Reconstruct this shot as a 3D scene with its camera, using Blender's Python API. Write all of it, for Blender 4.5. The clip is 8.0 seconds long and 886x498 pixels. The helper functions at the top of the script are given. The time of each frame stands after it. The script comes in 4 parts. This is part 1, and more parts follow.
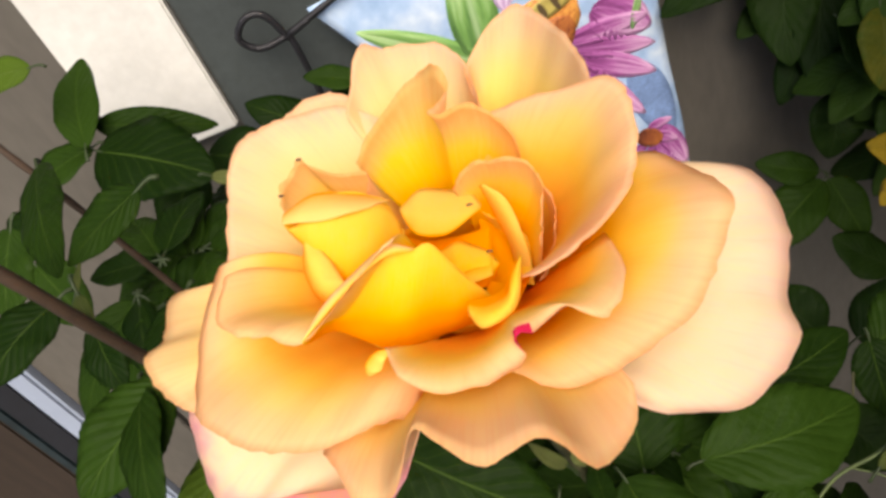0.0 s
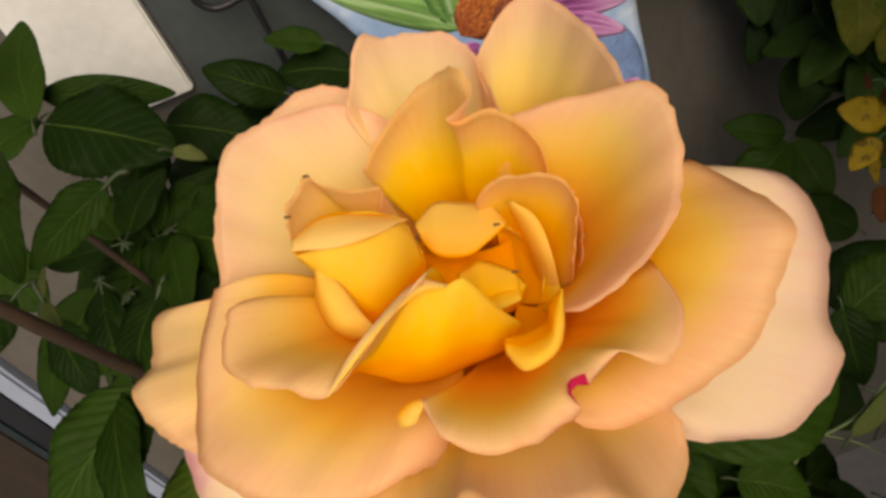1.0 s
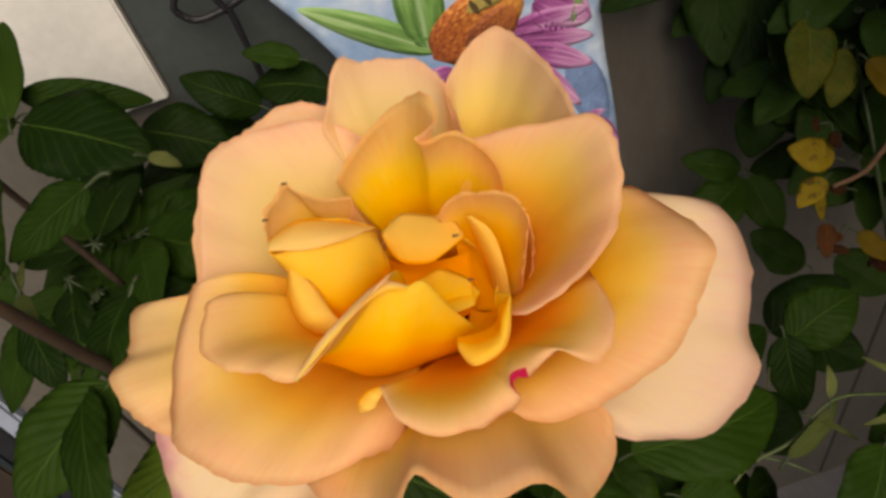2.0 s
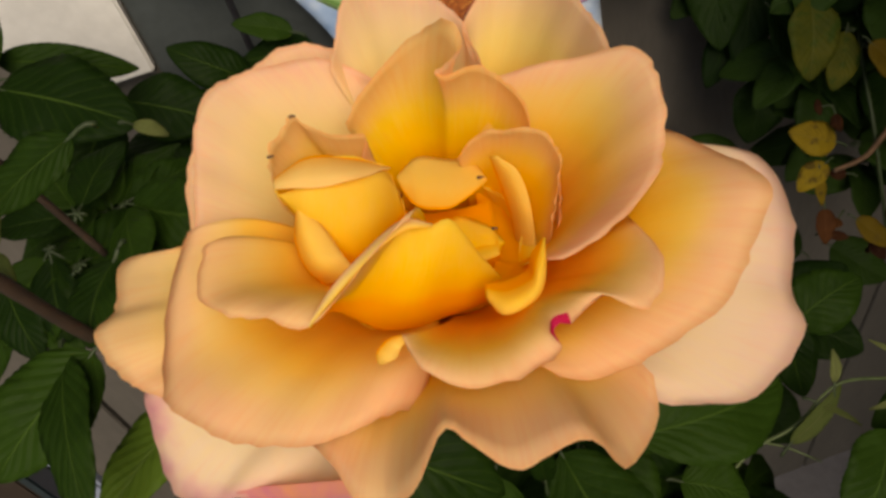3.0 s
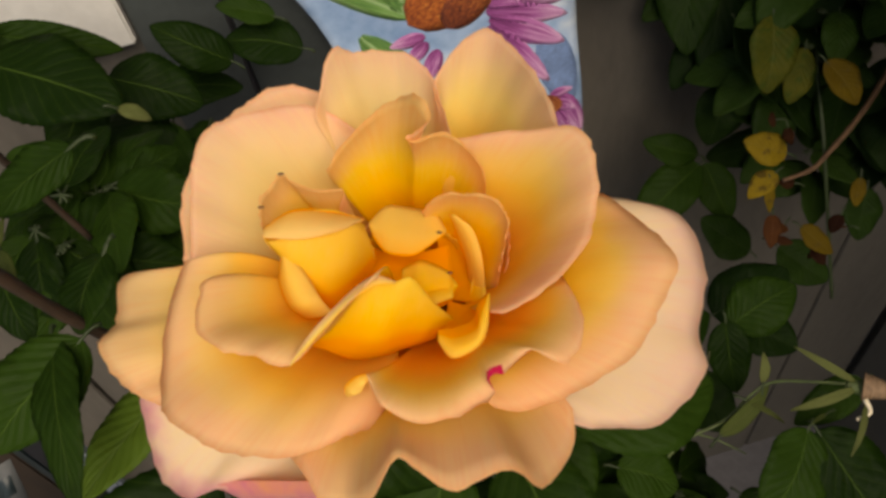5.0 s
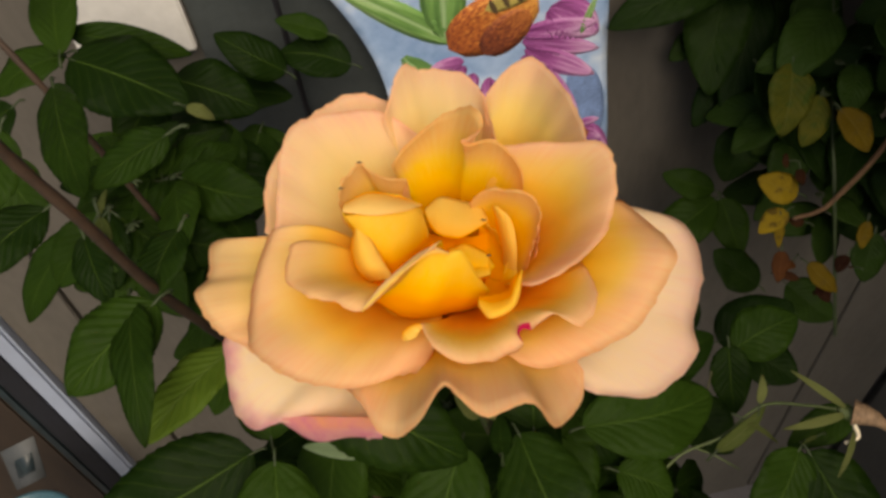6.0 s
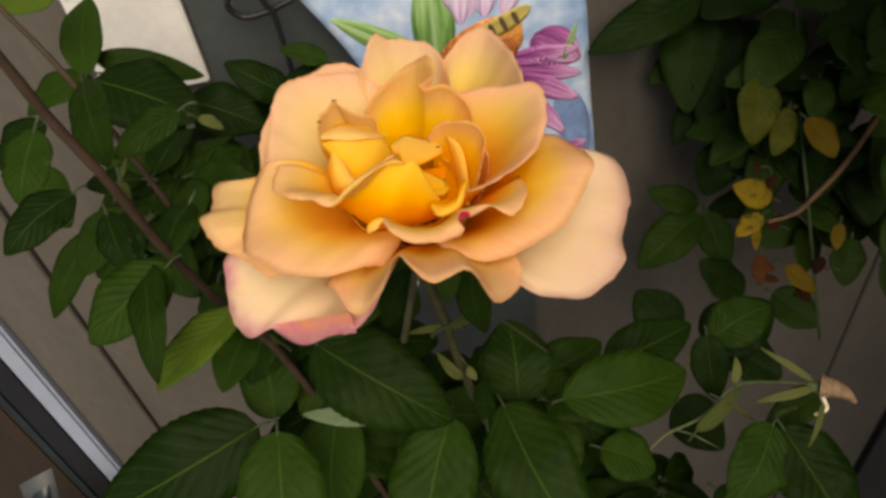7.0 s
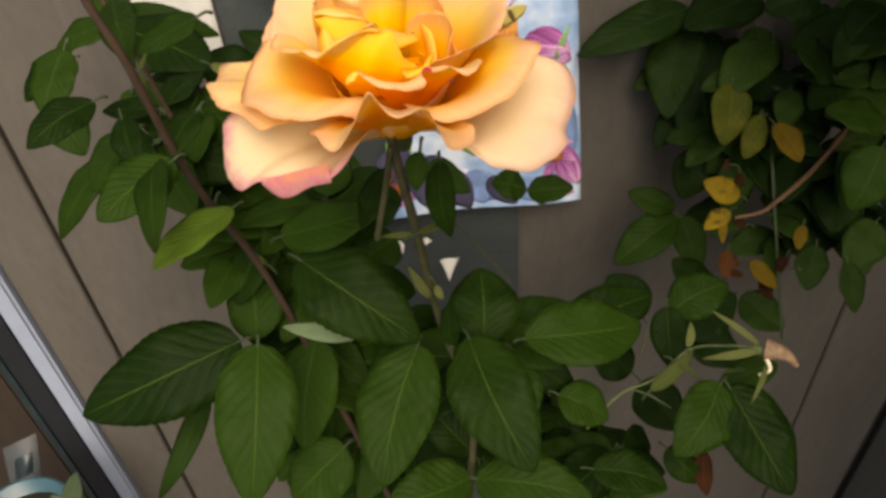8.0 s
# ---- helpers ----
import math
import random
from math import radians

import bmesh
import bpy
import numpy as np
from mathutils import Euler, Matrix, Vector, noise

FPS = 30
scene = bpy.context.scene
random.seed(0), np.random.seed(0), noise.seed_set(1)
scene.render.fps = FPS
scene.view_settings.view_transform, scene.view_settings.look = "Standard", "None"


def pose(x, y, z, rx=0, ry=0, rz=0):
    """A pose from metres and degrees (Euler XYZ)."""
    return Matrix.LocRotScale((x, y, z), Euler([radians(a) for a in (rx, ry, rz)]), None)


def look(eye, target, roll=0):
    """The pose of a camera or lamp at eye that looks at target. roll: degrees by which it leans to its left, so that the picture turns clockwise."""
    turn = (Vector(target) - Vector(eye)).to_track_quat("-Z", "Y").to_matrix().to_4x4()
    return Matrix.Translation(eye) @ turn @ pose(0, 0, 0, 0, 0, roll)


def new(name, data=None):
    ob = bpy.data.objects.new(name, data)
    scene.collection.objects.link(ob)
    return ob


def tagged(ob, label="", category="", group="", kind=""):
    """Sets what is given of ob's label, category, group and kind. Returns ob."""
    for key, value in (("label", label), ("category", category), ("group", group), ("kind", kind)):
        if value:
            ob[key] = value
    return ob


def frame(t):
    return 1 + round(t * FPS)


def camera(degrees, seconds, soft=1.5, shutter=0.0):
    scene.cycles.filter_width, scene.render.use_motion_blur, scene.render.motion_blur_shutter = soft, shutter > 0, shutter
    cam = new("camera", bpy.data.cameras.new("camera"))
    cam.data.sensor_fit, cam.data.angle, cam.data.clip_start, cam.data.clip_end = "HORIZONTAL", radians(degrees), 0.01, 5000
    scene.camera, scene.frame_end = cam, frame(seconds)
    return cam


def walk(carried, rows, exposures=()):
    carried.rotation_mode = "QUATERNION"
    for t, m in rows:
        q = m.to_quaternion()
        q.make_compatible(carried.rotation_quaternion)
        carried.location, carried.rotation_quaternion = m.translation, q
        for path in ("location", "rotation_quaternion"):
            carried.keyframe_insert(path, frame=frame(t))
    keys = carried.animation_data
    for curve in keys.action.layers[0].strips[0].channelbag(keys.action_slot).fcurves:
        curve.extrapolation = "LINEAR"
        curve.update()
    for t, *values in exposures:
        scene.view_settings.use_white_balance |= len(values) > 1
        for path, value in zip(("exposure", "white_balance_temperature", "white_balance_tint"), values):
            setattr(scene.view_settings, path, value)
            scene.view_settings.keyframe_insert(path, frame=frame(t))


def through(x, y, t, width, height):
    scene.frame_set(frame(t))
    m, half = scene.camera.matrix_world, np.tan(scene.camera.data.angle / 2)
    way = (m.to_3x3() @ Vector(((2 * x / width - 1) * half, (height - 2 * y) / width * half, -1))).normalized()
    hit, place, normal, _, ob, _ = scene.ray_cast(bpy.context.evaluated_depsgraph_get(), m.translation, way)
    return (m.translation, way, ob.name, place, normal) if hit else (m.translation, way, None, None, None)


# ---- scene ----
# camera
cam = camera(60.7, 8.0, soft=3.2)
METRES, EYE, TILT, LEAN, TURN = 0.25, 1.1, -46.05, 17.29, -1.6
ROWS = [
    (0.0, 0.0, 0.0, 0.0, 0.0, 0.0, -0.0),
    (0.5, -0.0291, 0.0621, 0.0322, -1.61, -4.43, 0.26),
    (1.0, -0.0431, 0.0466, 0.0443, -3.66, -3.77, 0.7),
    (1.5, -0.044, 0.004, 0.0499, -4.36, -2.36, -0.29),
    (1.7, -0.0422, -0.0063, 0.0420, -4.99, -2.19, -1.34),
    (3.0, -0.0614, 0.0453, 0.0053, -7.3, -2.56, -2.59),
    (3.5, -0.0634, 0.0538, -0.005, -6.95, -2.63, -3.08),
    (4.0, -0.0635, 0.0456, -0.0031, -6.45, -1.5, -3.5),
    (4.5, -0.0501, 0.0492, -0.0069, -6.91, -2.41, -7.37),
    (5.0, -0.0711, -0.0302, 0.0657, -9.43, -5.21, -5.8),
    (5.2, -0.1177, -0.0962, 0.1033, -8.68, -5.69, -8.10),
    (6.3, -0.1024, -0.1756, 0.0059, -7.85, -1.39, -9.96),
    (6.5, -0.0979, -0.2132, -0.0131, -7.68, 0.15, -9.83),
    (7.0, -0.053, -0.2845, -0.0842, -6.81, 0.73, -8.61),
    (7.5, -0.0217, -0.378, -0.1965, -6.63, 2.22, -11.62),
    (8.0, 0.015, -0.4142, -0.2847, -7.0, 4.16, -12.72),
]

EXPOSURES = [(t, 0.42 + e, 8000 - 700 * max(0, 1 - t), 14) for t, e in ((0.0, 0.78), (0.5, 0.46), (1.0, 0.15), (1.5, 0.1), (3.0, 0.0), (4.5, 0.0), (5.2, 0.05), (6.5, 0.1), (7.0, 0.15), (7.5, 0.33), (8.0, 0.58))]
walk(cam, [(t, pose(0, 0, EYE, TILT, LEAN, TURN) @ pose(METRES * x, METRES * y, METRES * z, 90 + pitch, roll, yaw)) for t, x, y, z, yaw, pitch, roll in ROWS], EXPOSURES)

# light: a bright overcast sky with a veiled sun high behind the viewer
SUN_HIGH, SUN_ROUND = 48.0, 164.0
world = bpy.data.worlds.new("world")
scene.world = world
world.use_nodes = True
wt = world.node_tree
sky = wt.nodes.new("ShaderNodeTexSky")
sky.sky_type, sky.sun_disc = "NISHITA", False
sky.sun_elevation, sky.sun_rotation = radians(SUN_HIGH), radians(SUN_ROUND)
wt.links.new(sky.outputs[0], wt.nodes["Background"].inputs[0])
wt.nodes["Background"].inputs[1].default_value = 0.075
sun = new("sun", bpy.data.lights.new("sun", "SUN"))
sun.data.energy, sun.data.angle, sun.data.color = 2.6, radians(45), (1.0, 0.95, 0.86)
toward = Vector((math.sin(radians(SUN_ROUND)) * math.cos(radians(SUN_HIGH)), math.cos(radians(SUN_ROUND)) * math.cos(radians(SUN_HIGH)), math.sin(radians(SUN_HIGH))))
sun.matrix_world = look(toward * 20, (0, 0, 0))


# ---- materials ----
def ramp(nt, stops, fac):
    r = nt.nodes.new("ShaderNodeValToRGB")
    els = r.color_ramp.elements
    while len(els) < len(stops):
        els.new(0.5)
    for e, (p, c) in zip(els, stops):
        e.position, e.color = p, (*c, 1)
    nt.links.new(fac, r.inputs[0])
    return r.outputs[0]


def math_node(nt, op, a, b=None, clamp=False):
    n = nt.nodes.new("ShaderNodeMath")
    n.operation, n.use_clamp = op, clamp
    for i, v in enumerate((a, b)):
        if v is None:
            continue
        if isinstance(v, (int, float)):
            n.inputs[i].default_value = v
        else:
            nt.links.new(v, n.inputs[i])
    return n.outputs[0]


def mix_colour(nt, fac, a, b, blend="MIX"):
    n = nt.nodes.new("ShaderNodeMix")
    n.data_type, n.blend_type = "RGBA", blend
    for i, v in ((0, fac), (6, a), (7, b)):
        if isinstance(v, (int, float)):
            n.inputs[i].default_value = v
        elif isinstance(v, tuple):
            n.inputs[i].default_value = (*v, 1)
        else:
            nt.links.new(v, n.inputs[i])
    return n.outputs[2]


def noise_node(nt, scale, detail=4.0, vector=None, rough=0.55):
    n = nt.nodes.new("ShaderNodeTexNoise")
    n.inputs["Scale"].default_value, n.inputs["Detail"].default_value, n.inputs["Roughness"].default_value = scale, detail, rough
    if vector is None:
        vector = nt.nodes.new("ShaderNodeTexCoord").outputs["Object"]
    nt.links.new(vector, n.inputs["Vector"])
    return n.outputs["Fac"]


def bump_node(nt, height, strength, distance):
    b = nt.nodes.new("ShaderNodeBump")
    b.inputs["Strength"].default_value, b.inputs["Distance"].default_value = strength, distance
    nt.links.new(height, b.inputs["Height"])
    return b.outputs[0]


def blank(name):
    m = bpy.data.materials.new(name)
    m.use_nodes = True
    return m, m.node_tree, m.node_tree.nodes["Principled BSDF"]


def plain(name, colour, rough=0.6, vary=0.25, scale=40.0, metal=0.0, bump=0.2, distance=0.001, stretch=(1, 1, 1)):
    """A surface of one colour with stains and grain at two scales."""
    m, nt, p = blank(name)
    mp = nt.nodes.new("ShaderNodeMapping")
    nt.links.new(nt.nodes.new("ShaderNodeTexCoord").outputs["Object"], mp.inputs[0])
    mp.inputs["Scale"].default_value = stretch
    coarse = noise_node(nt, scale, 5, mp.outputs[0])
    fine = noise_node(nt, scale * 12, 3, mp.outputs[0])
    lo = tuple(c * (1 - vary) for c in colour)
    hi = tuple(min(1, c * (1 + vary)) for c in colour)
    col = mix_colour(nt, 0.35, ramp(nt, [(0.3, lo), (0.7, hi)], coarse), ramp(nt, [(0.3, lo), (0.7, hi)], fine))
    nt.links.new(col, p.inputs["Base Color"])
    p.inputs["Roughness"].default_value, p.inputs["Metallic"].default_value = rough, metal
    nt.links.new(bump_node(nt, fine, bump, distance), p.inputs["Normal"])
    return m


def leafy(nt, p, colour_out, through, amount):
    """Adds the light that a thin leaf or petal lets through."""
    tr = nt.nodes.new("ShaderNodeBsdfTranslucent")
    if isinstance(through, tuple):
        tr.inputs[0].default_value = (*through, 1)
    else:
        nt.links.new(through, tr.inputs[0])
    mx = nt.nodes.new("ShaderNodeMixShader")
    mx.inputs[0].default_value = amount
    nt.links.new(p.outputs[0], mx.inputs[1])
    nt.links.new(tr.outputs[0], mx.inputs[2])
    nt.links.new(mx.outputs[0], nt.nodes["Material Output"].inputs[0])
    nt.links.new(colour_out, p.inputs["Base Color"])


def uv_axes(nt):
    s = nt.nodes.new("ShaderNodeSeparateXYZ")
    nt.links.new(nt.nodes.new("ShaderNodeUVMap").outputs[0], s.inputs[0])
    return s.outputs[0], s.outputs[1]


PETAL_MATERIALS = {}


def petal_material(pale, blush, spot, heart, back, core=0.5):
    key = (pale, blush, spot, heart, back, core)
    if key in PETAL_MATERIALS:
        return PETAL_MATERIALS[key]
    m, nt, p = blank("petal_back" if back else "petal")
    u, v = uv_axes(nt)
    deep, gold, mid, peach, rim = (1.0, 0.54, 0.003), (1.0, 0.69, 0.005), (1.0, 0.79, 0.03), (0.95, 0.70, 0.24), (0.95, 0.63, 0.38)
    if back:
        deep, gold, mid, peach, rim = (1.0, 0.55, 0.006), (1.0, 0.71, 0.02), (0.97, 0.76, 0.11), (0.94, 0.70, 0.24), (0.94, 0.62, 0.33)
    if heart:
        deep, gold, mid, peach, rim = (1.0, 0.50, 0.003), (1.0, 0.63, 0.005), (1.0, 0.72, 0.014), (1.0, 0.76, 0.04), (1.0, 0.74, 0.10)
    cream, blossom = (0.94, 0.83, 0.64), (0.96, 0.66, 0.58) if pale < 0.9 else (0.95, 0.76, 0.66)
    deep = tuple(a + (b - a) * (0.0 if heart else pale * 0.25) for a, b in zip(deep, cream))
    gold, mid, peach = [tuple(a + (b - a) * min(1.0, pale * k) for a, b in zip(c, cream)) for c, k in ((gold, 0.45), (mid, 0.85), (peach, 0.95))]
    if pale < 0.2 and core < 0.69 and not heart:
        rim = (0.97, 0.66, 0.26)
    rim = tuple(a + (b - a) * pale * 0.85 for a, b in zip(rim, blossom))
    # slow drift in where the colours turn, then fine veins that run from the foot to the rim
    drift = noise_node(nt, 60, 3)
    v2 = math_node(nt, "ADD", v, math_node(nt, "MULTIPLY", math_node(nt, "SUBTRACT", drift, 0.5), 0.2))
    base = ramp(nt, [(0.0, deep), (core * 0.75, deep), (core, gold), (core + (1 - core) * 0.36, mid), (core + (1 - core) * 0.72, peach)], v2)
    # the flush of the rim runs further in on some petals and in some places
    own = nt.nodes.new("ShaderNodeObjectInfo").outputs["Random"]
    reach = math_node(nt, "ADD", math_node(nt, "MULTIPLY", noise_node(nt, 34, 2), 0.8), math_node(nt, "MULTIPLY", own, 0.12))
    blend = ramp(nt, [(0.70, (0, 0, 0)), (0.86, (0.3, 0.3, 0.3)), (1.0, (0.5, 0.5, 0.5) if heart else (0.95, 0.95, 0.95))], math_node(nt, "ADD", v, math_node(nt, "MULTIPLY", math_node(nt, "SUBTRACT", reach, 0.46), 0.45)))
    base = mix_colour(nt, blend, base, rim)
    base = mix_colour(nt, ramp(nt, [(0.97, (0, 0, 0)), (1.0, (0.1, 0.1, 0.1) if heart else (0.4, 0.4, 0.4))], v), base, (0.96, 0.45, 0.17) if pale < 0.9 else (0.93, 0.58, 0.44))
    # the streaks and mottling fade out in the saturated foot of the petal
    outer = ramp(nt, [(core, (0.15, 0.15, 0.15)), (core + 0.3, (1, 1, 1))], v2)
    base = mix_colour(nt, math_node(nt, "MULTIPLY", ramp(nt, [(0.35, (0, 0, 0)), (0.7, (1, 1, 1))], noise_node(nt, 420, 4)), math_node(nt, "MULTIPLY", outer, 0.12)), base, (1.0, 0.78, 0.30))
    comb = nt.nodes.new("ShaderNodeCombineXYZ")
    nt.links.new(math_node(nt, "MULTIPLY", u, 46.0), comb.inputs[0])
    nt.links.new(math_node(nt, "MULTIPLY", v, 3.0), comb.inputs[1])
    veins = noise_node(nt, 1.6, 4, comb.outputs[0])
    vein_share = 0.08 if heart else 0.24
    col = mix_colour(nt, math_node(nt, "MULTIPLY", ramp(nt, [(0.42, (0, 0, 0)), (0.62, (1, 1, 1))], veins), math_node(nt, "MULTIPLY", outer, vein_share)), base, (0.97, 0.82, 0.42))
    col = mix_colour(nt, math_node(nt, "MULTIPLY", ramp(nt, [(0.30, (1, 1, 1)), (0.46, (0, 0, 0))], veins), vein_share * 0.6), col, (0.98, 0.55, 0.18))
    if blush:
        edge = ramp(nt, [(0.3, (0.35, 0.35, 0.35)), (0.7, (1, 1, 1))], noise_node(nt, 140, 3)) if blush > 0.9 else math_node(nt, "MULTIPLY", ramp(nt, [(0.91, (0, 0, 0)), (0.985, (1, 1, 1))], v2), ramp(nt, [(0.36, (0.15, 0.15, 0.15)), (0.6, (1, 1, 1))], noise_node(nt, 90, 3)))
        col = mix_colour(nt, math_node(nt, "MULTIPLY", edge, blush), col, (0.76, 0.30, 0.42))
    if spot:
        near = math_node(nt, "ABSOLUTE", math_node(nt, "SUBTRACT", u, spot))
        mark = math_node(nt, "MULTIPLY", math_node(nt, "LESS_THAN", math_node(nt, "ADD", near, math_node(nt, "MULTIPLY", drift, 0.03)), 0.075), math_node(nt, "GREATER_THAN", v2, 0.89))
        col = mix_colour(nt, mark, col, (0.75, 0.03, 0.13))
    p.inputs["Roughness"].default_value = 0.55
    p.inputs["Specular IOR Level"].default_value = 0.06
    nt.links.new(bump_node(nt, math_node(nt, "ADD", veins, math_node(nt, "MULTIPLY", noise_node(nt, 300, 3), 0.8)), 0.2, 0.0003), p.inputs["Normal"])
    leafy(nt, p, col, mix_colour(nt, 1.0, col, (1.0, 0.96, 0.5 + 0.3 * pale), "MULTIPLY"), 0.56)
    PETAL_MATERIALS[key] = m
    return m


def leaf_material(name, dark, light, vein, through, rough=0.5, blotch=None):
    m, nt, p = blank(name)
    u, v = uv_axes(nt)
    across = math_node(nt, "ABSOLUTE", math_node(nt, "SUBTRACT", u, 0.5))
    info = nt.nodes.new("ShaderNodeObjectInfo")
    mottled = math_node(nt, "ADD", math_node(nt, "MULTIPLY", noise_node(nt, 38, 3), 0.6), math_node(nt, "MULTIPLY", noise_node(nt, 260, 4), 0.4))
    col = ramp(nt, [(0.34, dark), (0.68, light)], math_node(nt, "ADD", math_node(nt, "MULTIPLY", mottled, 0.55), math_node(nt, "MULTIPLY", info.outputs["Random"], 0.5)))
    if blotch:
        col = mix_colour(nt, ramp(nt, [(0.52, (0, 0, 0)), (0.62, (1, 1, 1))], noise_node(nt, 150, 5)), col, blotch)
    # side veins leave the midrib at a slant
    phase = math_node(nt, "SUBTRACT", math_node(nt, "MULTIPLY", v, 9.0), math_node(nt, "MULTIPLY", across, 7.0))
    wave = math_node(nt, "ABSOLUTE", math_node(nt, "SUBTRACT", math_node(nt, "FRACT", phase), 0.5))
    side = ramp(nt, [(0.0, (1, 1, 1)), (0.07, (0, 0, 0))], wave)
    mid = ramp(nt, [(0.012, (1, 1, 1)), (0.03, (0, 0, 0))], across)
    col = mix_colour(nt, math_node(nt, "MULTIPLY", side, 0.17), col, vein)
    col = mix_colour(nt, math_node(nt, "MULTIPLY", mid, 0.5), col, vein)
    quilt = math_node(nt, "ADD", math_node(nt, "MULTIPLY", wave, 0.55), math_node(nt, "MULTIPLY", noise_node(nt, 200, 3), 1.0))
    nt.links.new(bump_node(nt, quilt, 0.8, 0.0011), p.inputs["Normal"])
    p.inputs["Roughness"].default_value = rough
    p.inputs["Specular IOR Level"].default_value = 0.055
    leafy(nt, p, col, through, 0.2)
    return m


green = leaf_material("leaf_green", (0.006, 0.0175, 0.002), (0.0195, 0.046, 0.0052), (0.07, 0.13, 0.02), (0.05, 0.13, 0.003))
lime = leaf_material("leaf_lime", (0.02, 0.05, 0.006), (0.06, 0.105, 0.012), (0.12, 0.17, 0.05), (0.07, 0.15, 0.006))
under = leaf_material("leaf_underside", (0.13, 0.19, 0.10), (0.19, 0.25, 0.15), (0.25, 0.3, 0.2), (0.1, 0.2, 0.03), 0.6)
sage_grey = leaf_material("leaf_sage", (0.05, 0.075, 0.04), (0.085, 0.12, 0.065), (0.12, 0.15, 0.10), (0.06, 0.1, 0.03), 0.7)
dusky = leaf_material("leaf_dusky", (0.006, 0.017, 0.0028), (0.021, 0.046, 0.0075), (0.035, 0.06, 0.02), (0.03, 0.08, 0.006))
yellow = leaf_material("leaf_yellow", (0.10, 0.065, 0.006), (0.29, 0.20, 0.016), (0.2, 0.16, 0.04), (0.3, 0.22, 0.015), 0.6, (0.09, 0.06, 0.012))
yellow_green = leaf_material("leaf_yellow_green", (0.03, 0.045, 0.007), (0.13, 0.115, 0.013), (0.12, 0.13, 0.04), (0.14, 0.17, 0.015), 0.55, (0.035, 0.06, 0.009))
sepal = leaf_material("sepal", (0.06, 0.08, 0.02), (0.13, 0.15, 0.05), (0.3, 0.3, 0.15), (0.2, 0.25, 0.04), 0.6)
rust = leaf_material("leaf_rust", (0.022, 0.008, 0.005), (0.085, 0.032, 0.011), (0.2, 0.1, 0.05), (0.2, 0.06, 0.01), 0.7)
bark = plain("cane_green_brown", (0.042, 0.042, 0.014), 0.75, 0.5, 150)
bark_red = plain("cane_red_brown", (0.040, 0.022, 0.012), 0.75, 0.45, 150)
bark_rust = plain("twig_rust", (0.11, 0.06, 0.03), 0.7, 0.5, 150)
sepal_green = plain("sepal_green", (0.07, 0.10, 0.03), 0.6, 0.4, 200)
stalk_green = plain("stalk_green", (0.02, 0.036, 0.008), 0.6, 0.4, 200)
hip_tan = plain("spent_bloom", (0.22, 0.14, 0.08), 0.75, 0.5, 260)
pale_dry = plain("dry_stamens", (0.7, 0.62, 0.45), 0.8, 0.25, 300)
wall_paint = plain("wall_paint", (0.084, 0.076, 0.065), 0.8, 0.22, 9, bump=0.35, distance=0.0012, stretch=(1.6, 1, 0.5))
# groove backing: the shadow of the panel step is put into this darker colour
groove_shade = plain("groove", (0.05, 0.043, 0.037), 0.9)
white_card = plain("white_board", (0.58, 0.58, 0.56), 0.7, 0.16, 11)
slate = plain("slate_panel", (0.038, 0.047, 0.048), 0.55, 0.3, 16)
iron = plain("black_iron", (0.018, 0.018, 0.022), 0.45, 0.4, 200, metal=0.4)
alloy = plain("white_metal", (0.28, 0.33, 0.43), 0.4, 0.08, 30)
rubber = plain("black_rubber", (0.007, 0.008, 0.012), 0.6, 0.4, 60)
bead_dark = plain("dark_bead", (0.012, 0.022, 0.026), 0.35, 0.5, 30)
brown_wood = plain("brown_wood", (0.026, 0.017, 0.011), 0.55, 0.4, 18, stretch=(6, 1, 0.6))
teal = plain("teal_glaze", (0.03, 0.085, 0.11), 0.35, 0.2, 30)
paving = plain("paving", (0.12, 0.115, 0.12), 0.9, 0.3, 5, bump=0.5, distance=0.003)
label_grey = plain("label_paper", (0.055, 0.062, 0.066), 0.6, 0.25, 40)
soil = plain("soil", (0.05, 0.035, 0.025), 0.95, 0.5, 60, bump=0.8, distance=0.004)
print_deep_blue = plain("print_deep_blue", (0.17, 0.27, 0.50), 0.65, 0.5, 40, bump=0.04)
print_amber = plain("print_amber", (0.46, 0.37, 0.10), 0.65, 0.35, 120, bump=0.04)
# dusky ink, also used to paint the bush's shade low on the flag
print_dusk_shade = plain("print_dusk_shade", (0.05, 0.045, 0.09), 0.65, 0.7, 50, bump=0.04)
print_black = plain("print_black", (0.10, 0.065, 0.028), 0.65, 0.4, 120, bump=0.04)


